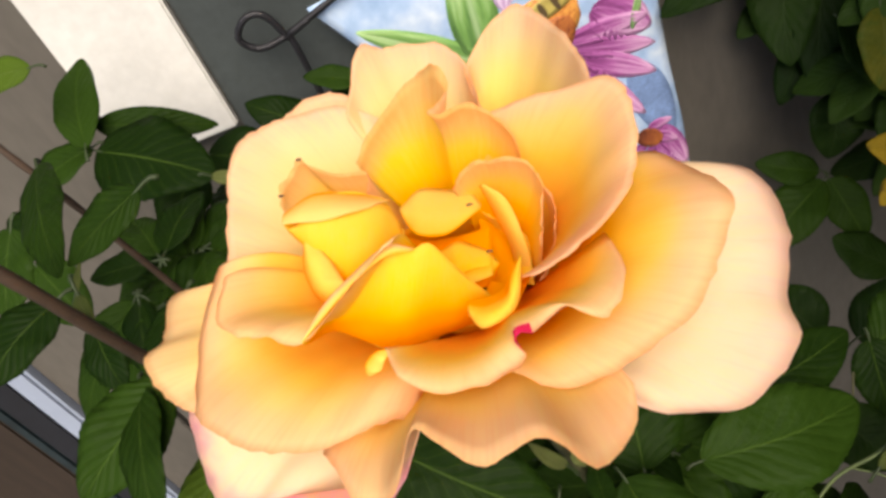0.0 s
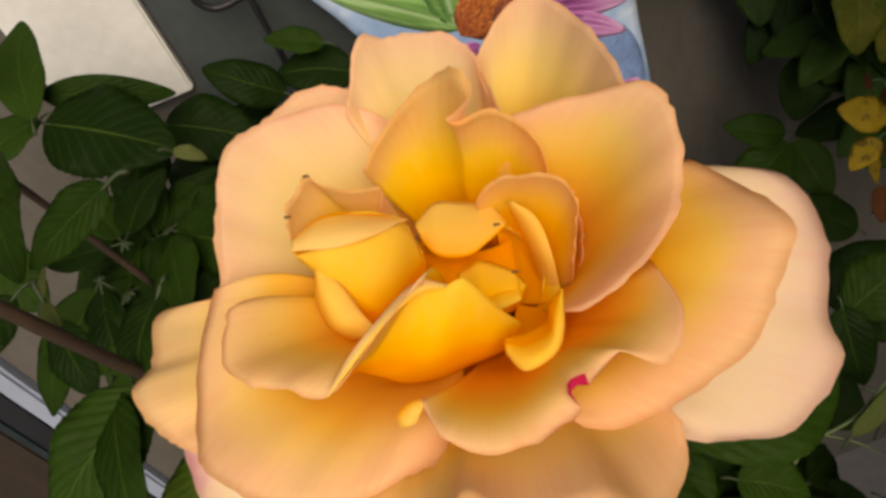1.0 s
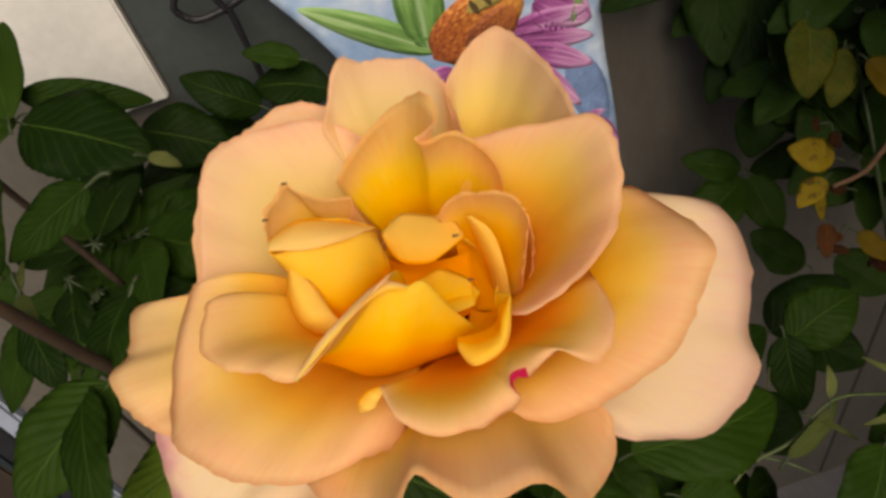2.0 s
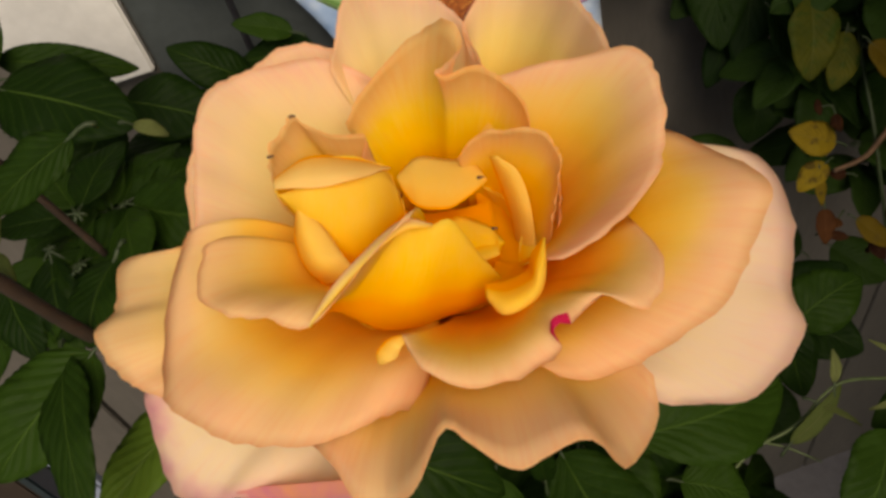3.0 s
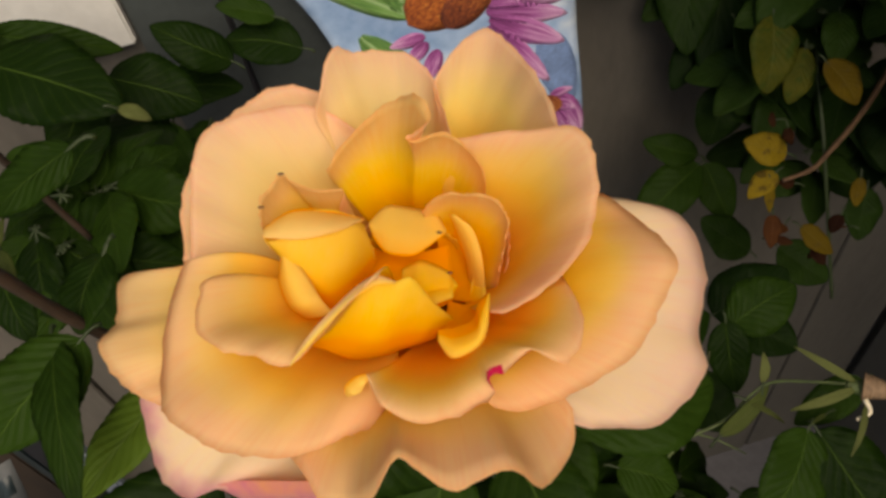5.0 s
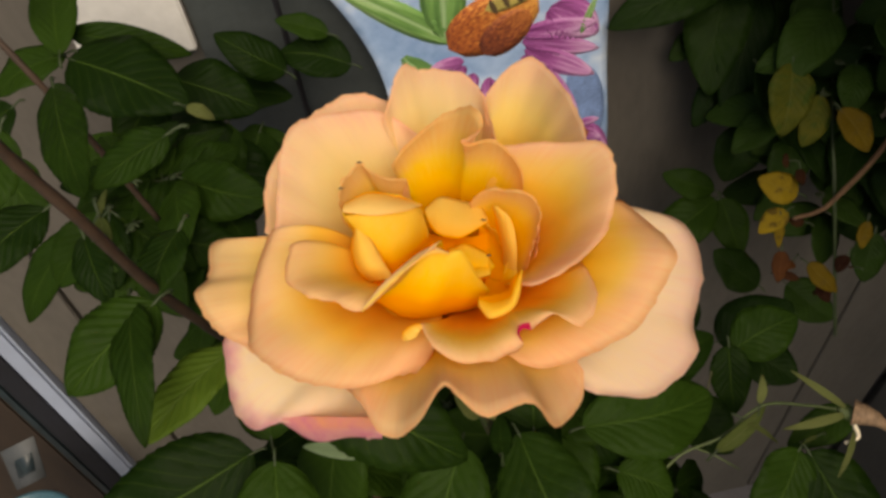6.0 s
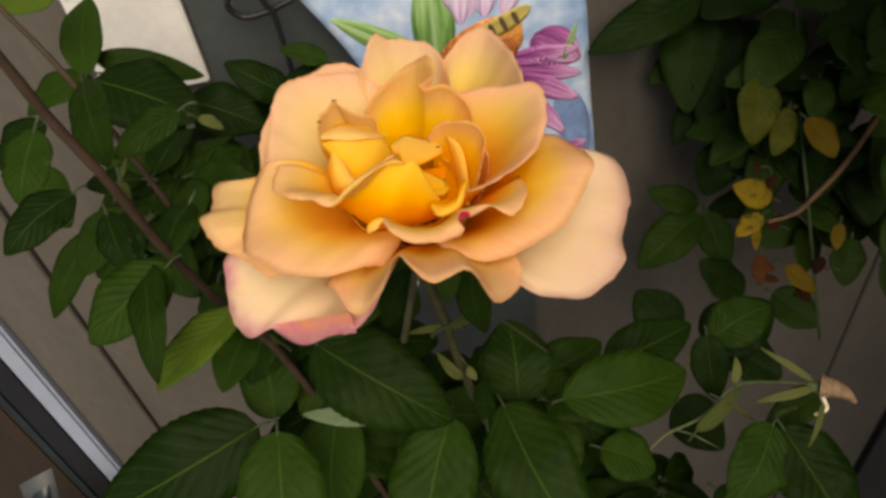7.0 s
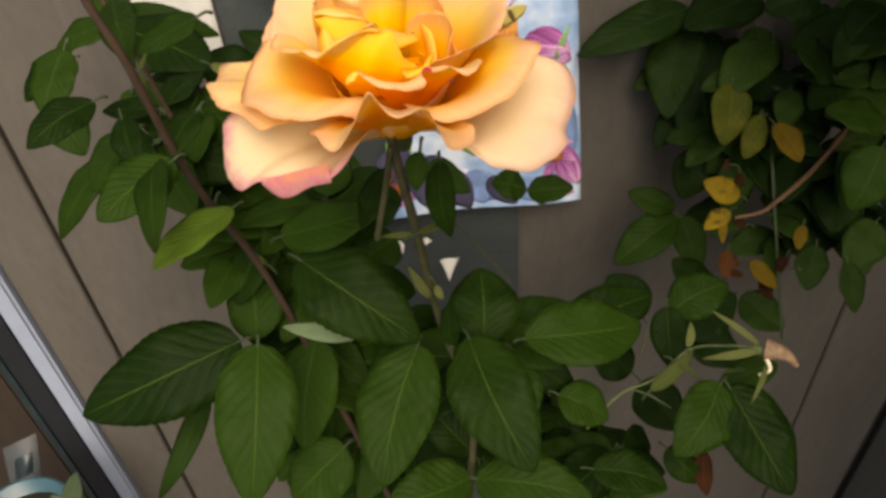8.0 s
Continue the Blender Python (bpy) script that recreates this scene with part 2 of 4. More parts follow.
def print_streak(name, stops, across, along, midrib=None):
    """Ink that runs in streaks from the foot of a printed shape to its tip."""
    m, nt, p = blank(name)
    u, v = uv_axes(nt)
    comb = nt.nodes.new("ShaderNodeCombineXYZ")
    nt.links.new(math_node(nt, "MULTIPLY", u, across), comb.inputs[0])
    nt.links.new(math_node(nt, "MULTIPLY", v, along), comb.inputs[1])
    nt.links.new(math_node(nt, "MULTIPLY", nt.nodes.new("ShaderNodeObjectInfo").outputs["Random"], 20.0), comb.inputs[2])
    streak = noise_node(nt, 1.0, 3, comb.outputs[0])
    col = ramp(nt, stops, math_node(nt, "ADD", math_node(nt, "MULTIPLY", streak, 0.75), math_node(nt, "MULTIPLY", v, 0.25)))
    if midrib:
        away = math_node(nt, "ABSOLUTE", math_node(nt, "SUBTRACT", u, 0.5))
        col = mix_colour(nt, ramp(nt, [(0.02, (0.7, 0.7, 0.7)), (0.09, (0, 0, 0))], away), col, midrib)
    nt.links.new(col, p.inputs["Base Color"])
    p.inputs["Roughness"].default_value = 0.65
    return m


print_sky, sky_tree, sky_face = blank("print_blue")
wash = math_node(sky_tree, "ADD", math_node(sky_tree, "MULTIPLY", noise_node(sky_tree, 16, 3), 0.75), math_node(sky_tree, "MULTIPLY", noise_node(sky_tree, 90, 4), 0.25))
sky_tree.links.new(ramp(sky_tree, [(0.34, (0.17, 0.31, 0.56)), (0.50, (0.37, 0.53, 0.78)), (0.64, (0.70, 0.80, 0.92))], wash), sky_face.inputs["Base Color"])
sky_face.inputs["Roughness"].default_value = 0.65
print_pink = print_streak("print_pink", [(0.30, (0.16, 0.02, 0.13)), (0.48, (0.42, 0.11, 0.36)), (0.66, (0.72, 0.42, 0.66))], 9.0, 1.6)
print_lilac = print_streak("print_lilac", [(0.30, (0.50, 0.30, 0.56)), (0.50, (0.74, 0.60, 0.80)), (0.66, (0.88, 0.82, 0.90))], 9.0, 1.6)
print_green = print_streak("print_green", [(0.30, (0.06, 0.16, 0.04)), (0.48, (0.17, 0.36, 0.09)), (0.66, (0.36, 0.55, 0.24))], 6.0, 2.0, (0.42, 0.60, 0.32))
print_cone = print_streak("print_orange", [(0.34, (0.22, 0.045, 0.015)), (0.50, (0.55, 0.15, 0.03)), (0.62, (0.78, 0.36, 0.08))], 22.0, 18.0)
print_cone_dark = print_streak("print_maroon", [(0.34, (0.08, 0.018, 0.012)), (0.50, (0.26, 0.06, 0.02)), (0.62, (0.50, 0.16, 0.04))], 22.0, 18.0)
ORIGINS = {}


# ---- builders ----
def group_empty(name, at, parent=None, **tags):
    e = new(name)
    e.empty_display_size = 0.02
    up = ORIGINS.get(parent, Vector()) if parent else Vector()
    e.location = Vector(at) - up
    e.parent = parent
    ORIGINS[e] = Vector(at)
    return tagged(e, **tags)


def part(name, bm, material, parent=None, label="", smooth=True):
    """Links a bmesh, given in world coordinates, as one mesh object under its thing."""
    centre = sum((v.co for v in bm.verts), Vector()) / max(1, len(bm.verts))
    if parent is None:
        centre.z = min(v.co.z for v in bm.verts)
    bmesh.ops.translate(bm, vec=-centre, verts=bm.verts)
    for f in bm.faces:
        f.smooth = smooth
    me = bpy.data.meshes.new(name)
    bm.to_mesh(me)
    bm.free()
    for m in material if isinstance(material, (list, tuple)) else [material]:
        me.materials.append(m)
    ob = new(name, me)
    ob.parent = parent
    ob.location = centre - (ORIGINS[parent] if parent else Vector())
    ORIGINS[ob] = centre
    if label:
        tagged(ob, label)
    return ob


def spline(points, n):
    """n points on a smooth curve through the given ones."""
    ps = [Vector(p) for p in points]
    ps = [ps[0] * 2 - ps[1], *ps, ps[-1] * 2 - ps[-2]]
    out = []
    for i in range(n):
        s = i / (n - 1) * (len(ps) - 3)
        k = min(int(s), len(ps) - 4)
        f = s - k
        a, b, c, d = ps[k:k + 4]
        out.append(0.5 * (2 * b + (c - a) * f + (2 * a - 5 * b + 4 * c - d) * f ** 2 + (3 * b - a - 3 * c + d) * f ** 3))
    return out


def sheet(rows, thick, taper=0.0):
    """A thin closed body from a grid of points: rows[j][i]. Front in slot 0, back in slot 1."""
    bm = bmesh.new()
    nv, nu = len(rows), len(rows[0])
    layer = bm.loops.layers.uv.new("UVMap")
    normals = [[None] * nu for _ in range(nv)]
    for j in range(nv):
        for i in range(nu):
            a = rows[j][min(i + 1, nu - 1)] - rows[j][max(i - 1, 0)]
            b = rows[min(j + 1, nv - 1)][i] - rows[max(j - 1, 0)][i]
            n = a.cross(b)
            normals[j][i] = n.normalized() if n.length > 1e-14 else Vector((0, 0, 1))
    sides = []
    for sgn in (0.5, -0.5):
        sides.append([[bm.verts.new(rows[j][i] + normals[j][i] * thick * sgn * (1 - taper * (j / (nv - 1)) ** 3)) for i in range(nu)] for j in range(nv)])
    coords = {}
    for grid in sides:
        for j in range(nv):
            for i in range(nu):
                coords[grid[j][i]] = (i / (nu - 1), j / (nv - 1))

    def face(vs, slot):
        f = bm.faces.new(vs)
        f.material_index = slot
        for lp in f.loops:
            lp[layer].uv = coords[lp.vert]

    top, low = sides
    for j in range(nv - 1):
        for i in range(nu - 1):
            face((top[j][i], top[j][i + 1], top[j + 1][i + 1], top[j + 1][i]), 0)
            face((low[j][i], low[j + 1][i], low[j + 1][i + 1], low[j][i + 1]), 1)
    for i in range(nu - 1):
        face((top[-1][i], top[-1][i + 1], low[-1][i + 1], low[-1][i]), 0)
    for j in range(nv - 1):
        face((top[j][0], top[j + 1][0], low[j + 1][0], low[j][0]), 0)
        face((top[j + 1][-1], top[j][-1], low[j][-1], low[j + 1][-1]), 0)
    return bm


def tube(points, radii, sides=8, n=24, bm=None):
    bm = bm or bmesh.new()
    ps = spline(points, n)
    rings = []
    for k, p in enumerate(ps):
        d = (ps[min(k + 1, n - 1)] - ps[max(k - 1, 0)]).normalized()
        a = d.cross(Vector((0.3, 0.9, 0.2))).normalized()
        b = d.cross(a)
        r = radii[0] + (radii[1] - radii[0]) * k / (n - 1)
        r *= 1 + 0.06 * math.sin(k * 1.7)
        rings.append([bm.verts.new(p + (a * math.cos(2 * math.pi * q / sides) + b * math.sin(2 * math.pi * q / sides)) * r) for q in range(sides)])
    for r0, r1 in zip(rings, rings[1:]):
        for q in range(sides):
            bm.faces.new((r0[q], r0[(q + 1) % sides], r1[(q + 1) % sides], r1[q]))
    bm.faces.new(rings[0][::-1])
    bm.faces.new(rings[-1])
    return bm


def box(x0, x1, y0, y1, z0, z1, bevel=0.0, bm=None):
    own = bm is None
    bm = bm or bmesh.new()
    made = bmesh.ops.create_cube(bm, size=1.0, matrix=Matrix.LocRotScale(((x0 + x1) / 2, (y0 + y1) / 2, (z0 + z1) / 2), None, (x1 - x0, y1 - y0, z1 - z0)))
    if bevel and own:
        bmesh.ops.bevel(bm, geom=bm.edges[:], offset=bevel, segments=2, affect="EDGES")
    return bm


WALL, GROUND = 0.4732, -0.25
WALL_TURN, WALL_PIVOT = math.atan(0.2), Vector((0.08, WALL, 0.0))


def turn_with_wall(ob):
    """Swings a thing built along the x axis round to the true line of the wall."""
    swing = Matrix.Rotation(WALL_TURN, 3, "Z")
    ob.location = WALL_PIVOT + swing @ (ob.location - WALL_PIVOT)
    ob.rotation_euler.z = WALL_TURN
    return ob


# ---- the setting ----
GROOVE, SEAM, STEP, EAST = 0.0045, -0.405, 0.4195, 0.565
tagged(part("ground", box(-60, 60, -60, 60, GROUND - 0.1, GROUND), paving, smooth=False), "dark grey paving running off into the distance", "ground", kind="structure")
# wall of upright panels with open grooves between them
wall = tagged(part("wall_north", box(-3.0, EAST + 0.12, WALL + 0.012, WALL + 0.12, GROUND, 1.75), groove_shade, smooth=False), "tan painted siding wall of upright panels with narrow dark grooves", "wall", kind="structure")
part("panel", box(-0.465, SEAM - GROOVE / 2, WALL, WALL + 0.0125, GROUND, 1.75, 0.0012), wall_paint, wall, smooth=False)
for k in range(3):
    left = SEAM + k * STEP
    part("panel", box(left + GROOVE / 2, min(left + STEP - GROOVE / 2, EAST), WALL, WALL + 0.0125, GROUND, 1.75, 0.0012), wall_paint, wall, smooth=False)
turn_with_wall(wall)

# unseen wall returning toward the viewer, added to shade the right side
east = tagged(part("shade_wall_east", box(EAST + 0.012, EAST + 0.12, -2.2, WALL + 0.2, GROUND, 1.75), groove_shade, smooth=False), "unseen tan return wall added to shade the right side", "wall", kind="structure")
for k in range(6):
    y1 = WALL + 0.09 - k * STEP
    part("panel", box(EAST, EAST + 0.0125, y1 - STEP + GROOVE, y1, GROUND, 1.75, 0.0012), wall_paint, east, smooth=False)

# ---- the framed door beside the wall ----
door = group_empty("sliding_door", (-0.8, WALL, GROUND), label="brown door behind pale metal frame and black seal", category="door")
part("frame", box(-0.486, -0.466, WALL - 0.010, WALL + 0.012, GROUND, 1.75, 0.003), alloy, door, "pale blue-grey metal frame", smooth=False)
part("seal", box(-0.513, -0.4865, WALL - 0.006, WALL + 0.012, GROUND, 1.75, 0.003), rubber, door, "black rubber seal", smooth=False)
part("bead", box(-0.526, -0.5135, WALL - 0.003, WALL + 0.012, GROUND, 1.75, 0.003), bead_dark, door, "dark blue-green glazing bead", smooth=False)
part("panel", box(-1.6, -0.5265, WALL - 0.001, WALL + 0.012, GROUND, 1.75, 0.002), brown_wood, door, "brown wooden panel", smooth=False)
turn_with_wall(door)

# ---- boards, holder and printed flag on the wall ----
turn_with_wall(tagged(part("white_board", box(-0.284, -0.212, WALL - 0.011, WALL - 0.001, 0.854, 1.7, 0.0015), white_card, smooth=False), "off-white board standing against the tan wall", "board"))
turn_with_wall(tagged(part("slate_panel", box(-0.210, 0.023, WALL - 0.008, WALL - 0.001, GROUND, 1.7, 0.0015), slate, smooth=False), "dark slate-grey panel against the wall behind the printed flag", "panel"))
FLAG_TL, FLAG_BL, FLAG_BR, FLAG_TR = (-0.138, 0.915), (-0.117, 0.681), (0.080, 0.669), (0.062, 0.926)
FLAG_Y = WALL - 0.0223


def flag_point(x, z, layer=0):
    """A point of the hanging cloth, which billows a little."""
    return Vector((x, FLAG_Y - 0.003 * math.sin(x * 38 + z * 9) - 0.0015 * math.sin(z * 60 + x * 20) - (0.00045 + 0.00006 * layer if layer else 0), z))


flag = group_empty("garden_flag", (0.0, FLAG_Y, 0.62), label="printed cloth flag with pink coneflowers on pale blue", category="flag")
rows = []
for j in range(31):
    s = j / 30
    a = Vector(FLAG_BL).lerp(Vector(FLAG_TL), s) + Vector((0.034 * math.sin(math.pi * s), 0))
    b = Vector(FLAG_BR).lerp(Vector(FLAG_TR), s)
    rows.append([flag_point(*a.lerp(b, i / 30)) for i in range(31)])
part("cloth", sheet(rows, 0.0008), [print_sky, print_sky], flag)


def art(name, a, b, width, material, layer, shape):
    """One printed shape on the cloth, from a to b."""
    a, b = Vector(a), Vector(b)
    d = b - a
    side = Vector((-d.y, d.x)).normalized()
    rows = []
    for j in range(13):
        s = j / 12
        w = math.sqrt(max(0.0, 1 - (2 * s - 1) ** 2)) if shape == "oval" else math.sin(math.pi * min(1, s ** 0.8 * 0.96 + 0.03)) ** 0.7
        w = max(w, 0.02) * width / 2
        rows.append([flag_point(*(a + d * s + side * w * q), layer) for q in (1, 0.5, 0, -0.5, -1)])
    part(name, sheet(rows, 0.00005), [material, material], flag)


art('printed_leaf', (-0.043, 0.829), (-0.117, 0.889), 0.021, print_green, 1, 'petal')
art('printed_leaf', (-0.048, 0.834), (-0.046, 0.918), 0.031, print_green, 1, 'petal')
art('printed_leaf', (-0.078, 0.824), (-0.020, 0.734), 0.025, print_green, 1, 'petal')
art('printed_leaf', (0.049, 0.819), (0.059, 0.849), 0.006, print_green, 2, 'petal')
art('printed_petal', (-0.036, 0.813), (-0.061, 0.810), 0.011, print_pink, 2, 'petal')
art('printed_petal', (-0.035, 0.808), (-0.052, 0.793), 0.011, print_pink, 2, 'petal')
art('printed_petal', (-0.029, 0.801), (-0.040, 0.776), 0.013, print_pink, 2, 'petal')
art('printed_petal', (-0.019, 0.796), (-0.019, 0.762), 0.014, print_pink, 2, 'petal')
art('printed_petal', (-0.007, 0.798), (0.004, 0.757), 0.016, print_pink, 2, 'petal')
art('printed_petal', (0.001, 0.804), (0.032, 0.748), 0.019, print_pink, 2, 'petal')
art('printed_petal', (0.006, 0.810), (0.049, 0.752), 0.018, print_pink, 2, 'petal')
art('printed_petal', (0.008, 0.816), (0.062, 0.780), 0.019, print_pink, 2, 'petal')
art('printed_petal', (0.006, 0.823), (0.064, 0.802), 0.018, print_pink, 2, 'petal')
art('printed_petal', (0.004, 0.830), (0.061, 0.826), 0.018, print_pink, 2, 'petal')
art('printed_petal', (-0.028, 0.867), (-0.024, 0.918), 0.015, print_lilac, 2, 'petal')
art('printed_petal', (-0.011, 0.870), (-0.004, 0.918), 0.017, print_lilac, 2, 'petal')
art('printed_petal', (0.002, 0.869), (0.025, 0.910), 0.017, print_lilac, 2, 'petal')
art('printed_petal', (0.048, 0.723), (0.025, 0.717), 0.010, print_pink, 2, 'petal')
art('printed_petal', (0.050, 0.720), (0.042, 0.691), 0.010, print_pink, 2, 'petal')
art('printed_petal', (0.054, 0.721), (0.069, 0.682), 0.012, print_pink, 2, 'petal')
art('printed_petal', (0.052, 0.730), (0.071, 0.716), 0.011, print_pink, 2, 'petal')
art('printed_petal', (0.049, 0.738), (0.068, 0.738), 0.009, print_pink, 2, 'petal')
art('printed_cone', (-0.046, 0.824), (0.016, 0.860), 0.046, print_cone, 3, 'oval')
art('printed_cone', (-0.022, 0.816), (0.010, 0.848), 0.028, print_cone_dark, 4, 'oval')
art('printed_petal', (0.047, 0.793), (0.067, 0.721), 0.029, print_deep_blue, 1, 'petal')
art('printed_petal', (-0.021, 0.872), (-0.036, 0.916), 0.025, print_lilac, 1, 'petal')
art('printed_cone', (0.041, 0.737), (0.058, 0.720), 0.016, print_cone_dark, 3, 'oval')
art('printed_oval', (-0.020, 0.853), (0.024, 0.870), 0.015, print_amber, 5, 'oval')
art('printed_band', (-0.017, 0.861), (-0.012, 0.849), 0.004, print_black, 6, 'oval')
art('printed_band', (-0.008, 0.864), (-0.004, 0.853), 0.004, print_black, 6, 'oval')
art('printed_band', (0.000, 0.868), (0.005, 0.855), 0.004, print_black, 6, 'oval')
art('printed_band', (0.009, 0.870), (0.014, 0.859), 0.004, print_black, 6, 'oval')
art('printed_petal', (-0.059, 0.728), (-0.099, 0.690), 0.021, print_pink, 2, 'petal')
art('printed_petal', (-0.094, 0.731), (-0.097, 0.689), 0.014, print_cone_dark, 3, 'petal')
art('printed_petal', (-0.043, 0.709), (-0.002, 0.683), 0.020, print_deep_blue, 2, 'petal')
art('printed_petal', (0.053, 0.737), (0.077, 0.688), 0.023, print_pink, 2, 'petal')
art('printed_petal', (-0.074, 0.697), (-0.027, 0.719), 0.020, print_lilac, 2, 'petal')
art('printed_leaf', (-0.082, 0.736), (-0.094, 0.768), 0.021, print_green, 2, 'petal')
art('printed_petal', (0.024, 0.846), (0.062, 0.816), 0.033, print_pink, 2, 'petal')
art('printed_petal', (-0.088, 0.755), (-0.101, 0.688), 0.036, print_dusk_shade, 3, 'petal')
art('printed_petal', (-0.058, 0.740), (-0.064, 0.683), 0.044, print_dusk_shade, 4, 'petal')
art('printed_petal', (-0.022, 0.718), (-0.013, 0.680), 0.034, print_deep_blue, 4, 'petal')
# deep blue band: the dimness of the flag's lower edge put into colour
art('printed_petal', (-0.055, 0.697), (0.069, 0.694), 0.028, print_deep_blue, 2, 'petal')

# dark shapes below stand in for the bush's shade on the cloth
art('printed_petal', (-0.050, 0.723), (-0.026, 0.676), 0.030, print_dusk_shade, 5, 'petal')
art('printed_petal', (-0.007, 0.709), (0.017, 0.676), 0.026, print_dusk_shade, 5, 'petal')
art('printed_leaf', (0.003, 0.704), (0.042, 0.675), 0.016, print_deep_blue, 6, 'petal')
art('printed_petal', (0.040, 0.691), (0.073, 0.679), 0.016, print_pink, 5, 'petal')

holder = group_empty("flag_holder", (-0.157, WALL - 0.03, GROUND), label="thin black iron flag holder with a looped end", category="flag holder")
IY = WALL - 0.0275
part("rod", tube([(-0.1391, IY, 0.9103), (-0.1547, IY, 0.9060), (-0.1722, IY, 0.9051), (-0.1803, IY, 0.9152), (-0.1722, IY, 0.9247), (-0.1616, IY, 0.9228), (-0.1552, IY, 0.9065), (-0.1521, IY, 0.8783), (-0.1517, IY, 0.6512), (-0.1517, IY, GROUND)], (0.0021, 0.0021), 8, 90), iron, holder)
part("arm", tube([(-0.1547, IY, 0.9060), (-0.1022, IY, 0.9214), (-0.0076, IY, 0.9417), (0.0691, IY, 0.9456)], (0.0021, 0.0021), 8, 30), iron, holder)

turn_with_wall(flag)
turn_with_wall(holder)

# ---- rose bushes ----
bush = group_empty("rose_bush", (0.0, 0.16, GROUND), label="green rose bush with one large open peach-yellow bloom", category="rose bush")
bush2 = group_empty("rose_bush", (0.24, 0.38, GROUND), label="dark rose bush with some yellowing leaves near the wall", category="rose bush")
leaf_count = [0]


def leaf(owner, base, tip, width, tone=None, hint=(0.0, -0.45, 0.9), roll=0.0):
    """One toothed leaflet with a folded midrib, from its foot to its tip."""
    leaf_count[0] += 1
    rnd = random.Random(leaf_count[0])
    tone = tone or (dusky if owner is bush2 else green)
    base, tip = Vector(base), Vector(tip)
    d = tip - base
    length = d.length
    d.normalize()
    h = Vector(hint)
    n = (h - d * h.dot(d)).normalized()
    n = Matrix.Rotation(radians(roll + rnd.uniform(-12, 12)), 3, d) @ n
    side = d.cross(n)
    shape, bend = rnd.uniform(0.78, 0.95), rnd.uniform(-0.05, 0.05)
    arch, fold, phase = rnd.uniform(0.02, 0.10), rnd.uniform(0.05, 0.24), rnd.uniform(0, 6)
    rows = []
    ny = 35
    for j in range(ny):
        s = j / (ny - 1)
        w = math.sin(math.pi * s ** shape) ** 0.64 * (1.05 - 0.20 * s) * width / 2
        w = max(w, 0.0004)
        tooth = 1 + (0.016 if j % 2 else -0.014) * (0 < j < ny - 1)
        row = []
        for q in (-1, -0.72, -0.4, -0.12, 0, 0.12, 0.4, 0.72, 1):
            x = w * q * (tooth if abs(q) == 1 else 1)
            z = abs(q) * fold * w + arch * length * math.sin(math.pi * s) - 0.10 * w * q * q
            z += 0.08 * w * abs(q) * math.sin(s * 14 + phase + (1.5 if q > 0 else 0)) + 0.012 * w * abs(q) * math.sin(s * 46 - 8 * abs(q))
            y = s * length - (0.02 * length * abs(q) * (1 - s))
            row.append(base + d * y + side * (x + bend * length * math.sin(math.pi * s)) + n * z)
        rows.append(row)
    bm = sheet(rows, 0.0003)
    ob = part("leaf", bm, [tone, tone], owner)
    foot = base - d * 0.004
    part("stalk", tube([foot - d * 0.003 - Vector((0, 0, 0.002)), foot, base + d * length * 0.12 - n * 0.0003], (0.0008, 0.0005), 5, 6), stalk_green, ob)
    return ob


def stem(owner, name, points, r0, r1, material):
    end = Vector(points[-1])
    bm = tube(points, (r0, r1), 10, 48)
    return part(name, bm, material, owner)


leaf(bush, (-0.217, 0.290, 0.980), (-0.246, 0.287, 0.980), 0.017, tone=lime)
leaf(bush, (-0.219, 0.288, 0.937), (-0.228, 0.342, 0.955), 0.024)
leaf(bush, (-0.221, 0.308, 0.935), (-0.168, 0.315, 0.913), 0.018, hint=(0.0, -0.9, 0.5))
leaf(bush, (-0.217, 0.291, 0.931), (-0.158, 0.268, 0.916), 0.045)
leaf(bush, (-0.220, 0.292, 0.933), (-0.256, 0.278, 0.922), 0.023)
leaf(bush, (-0.157, 0.182, 0.995), (-0.132, 0.132, 0.992), 0.018)
leaf(bush, (-0.108, 0.147, 1.001), (-0.132, 0.137, 0.991), 0.014)
leaf(bush, (-0.196, 0.361, 0.847), (-0.141, 0.375, 0.835), 0.030)
leaf(bush, (-0.136, 0.359, 0.866), (-0.173, 0.364, 0.892), 0.027)
leaf(bush, (-0.109, 0.376, 0.879), (-0.138, 0.374, 0.892), 0.017)
leaf(bush, (-0.098, 0.370, 0.860), (-0.142, 0.375, 0.868), 0.031)
leaf(bush, (-0.198, 0.198, 0.965), (-0.207, 0.175, 0.943), 0.025)
leaf(bush, (-0.174, 0.165, 0.955), (-0.197, 0.141, 0.947), 0.021)
leaf(bush, (-0.206, 0.214, 0.893), (-0.244, 0.192, 0.851), 0.020)
leaf(bush, (-0.185, 0.269, 0.895), (-0.175, 0.243, 0.869), 0.029)
leaf(bush, (-0.161, 0.309, 0.869), (-0.180, 0.279, 0.842), 0.040)
leaf(bush, (-0.160, 0.232, 0.894), (-0.187, 0.218, 0.883), 0.027)
leaf(bush, (-0.168, 0.303, 0.864), (-0.150, 0.270, 0.830), 0.043)
leaf(bush, (-0.156, 0.152, 0.954), (-0.146, 0.132, 0.942), 0.015)
leaf(bush, (-0.120, 0.148, 0.959), (-0.127, 0.127, 0.950), 0.018)
leaf(bush, (-0.126, 0.125, 0.950), (-0.150, 0.098, 0.941), 0.026)
leaf(bush, (-0.134, 0.125, 0.950), (-0.121, 0.080, 0.940), 0.016)
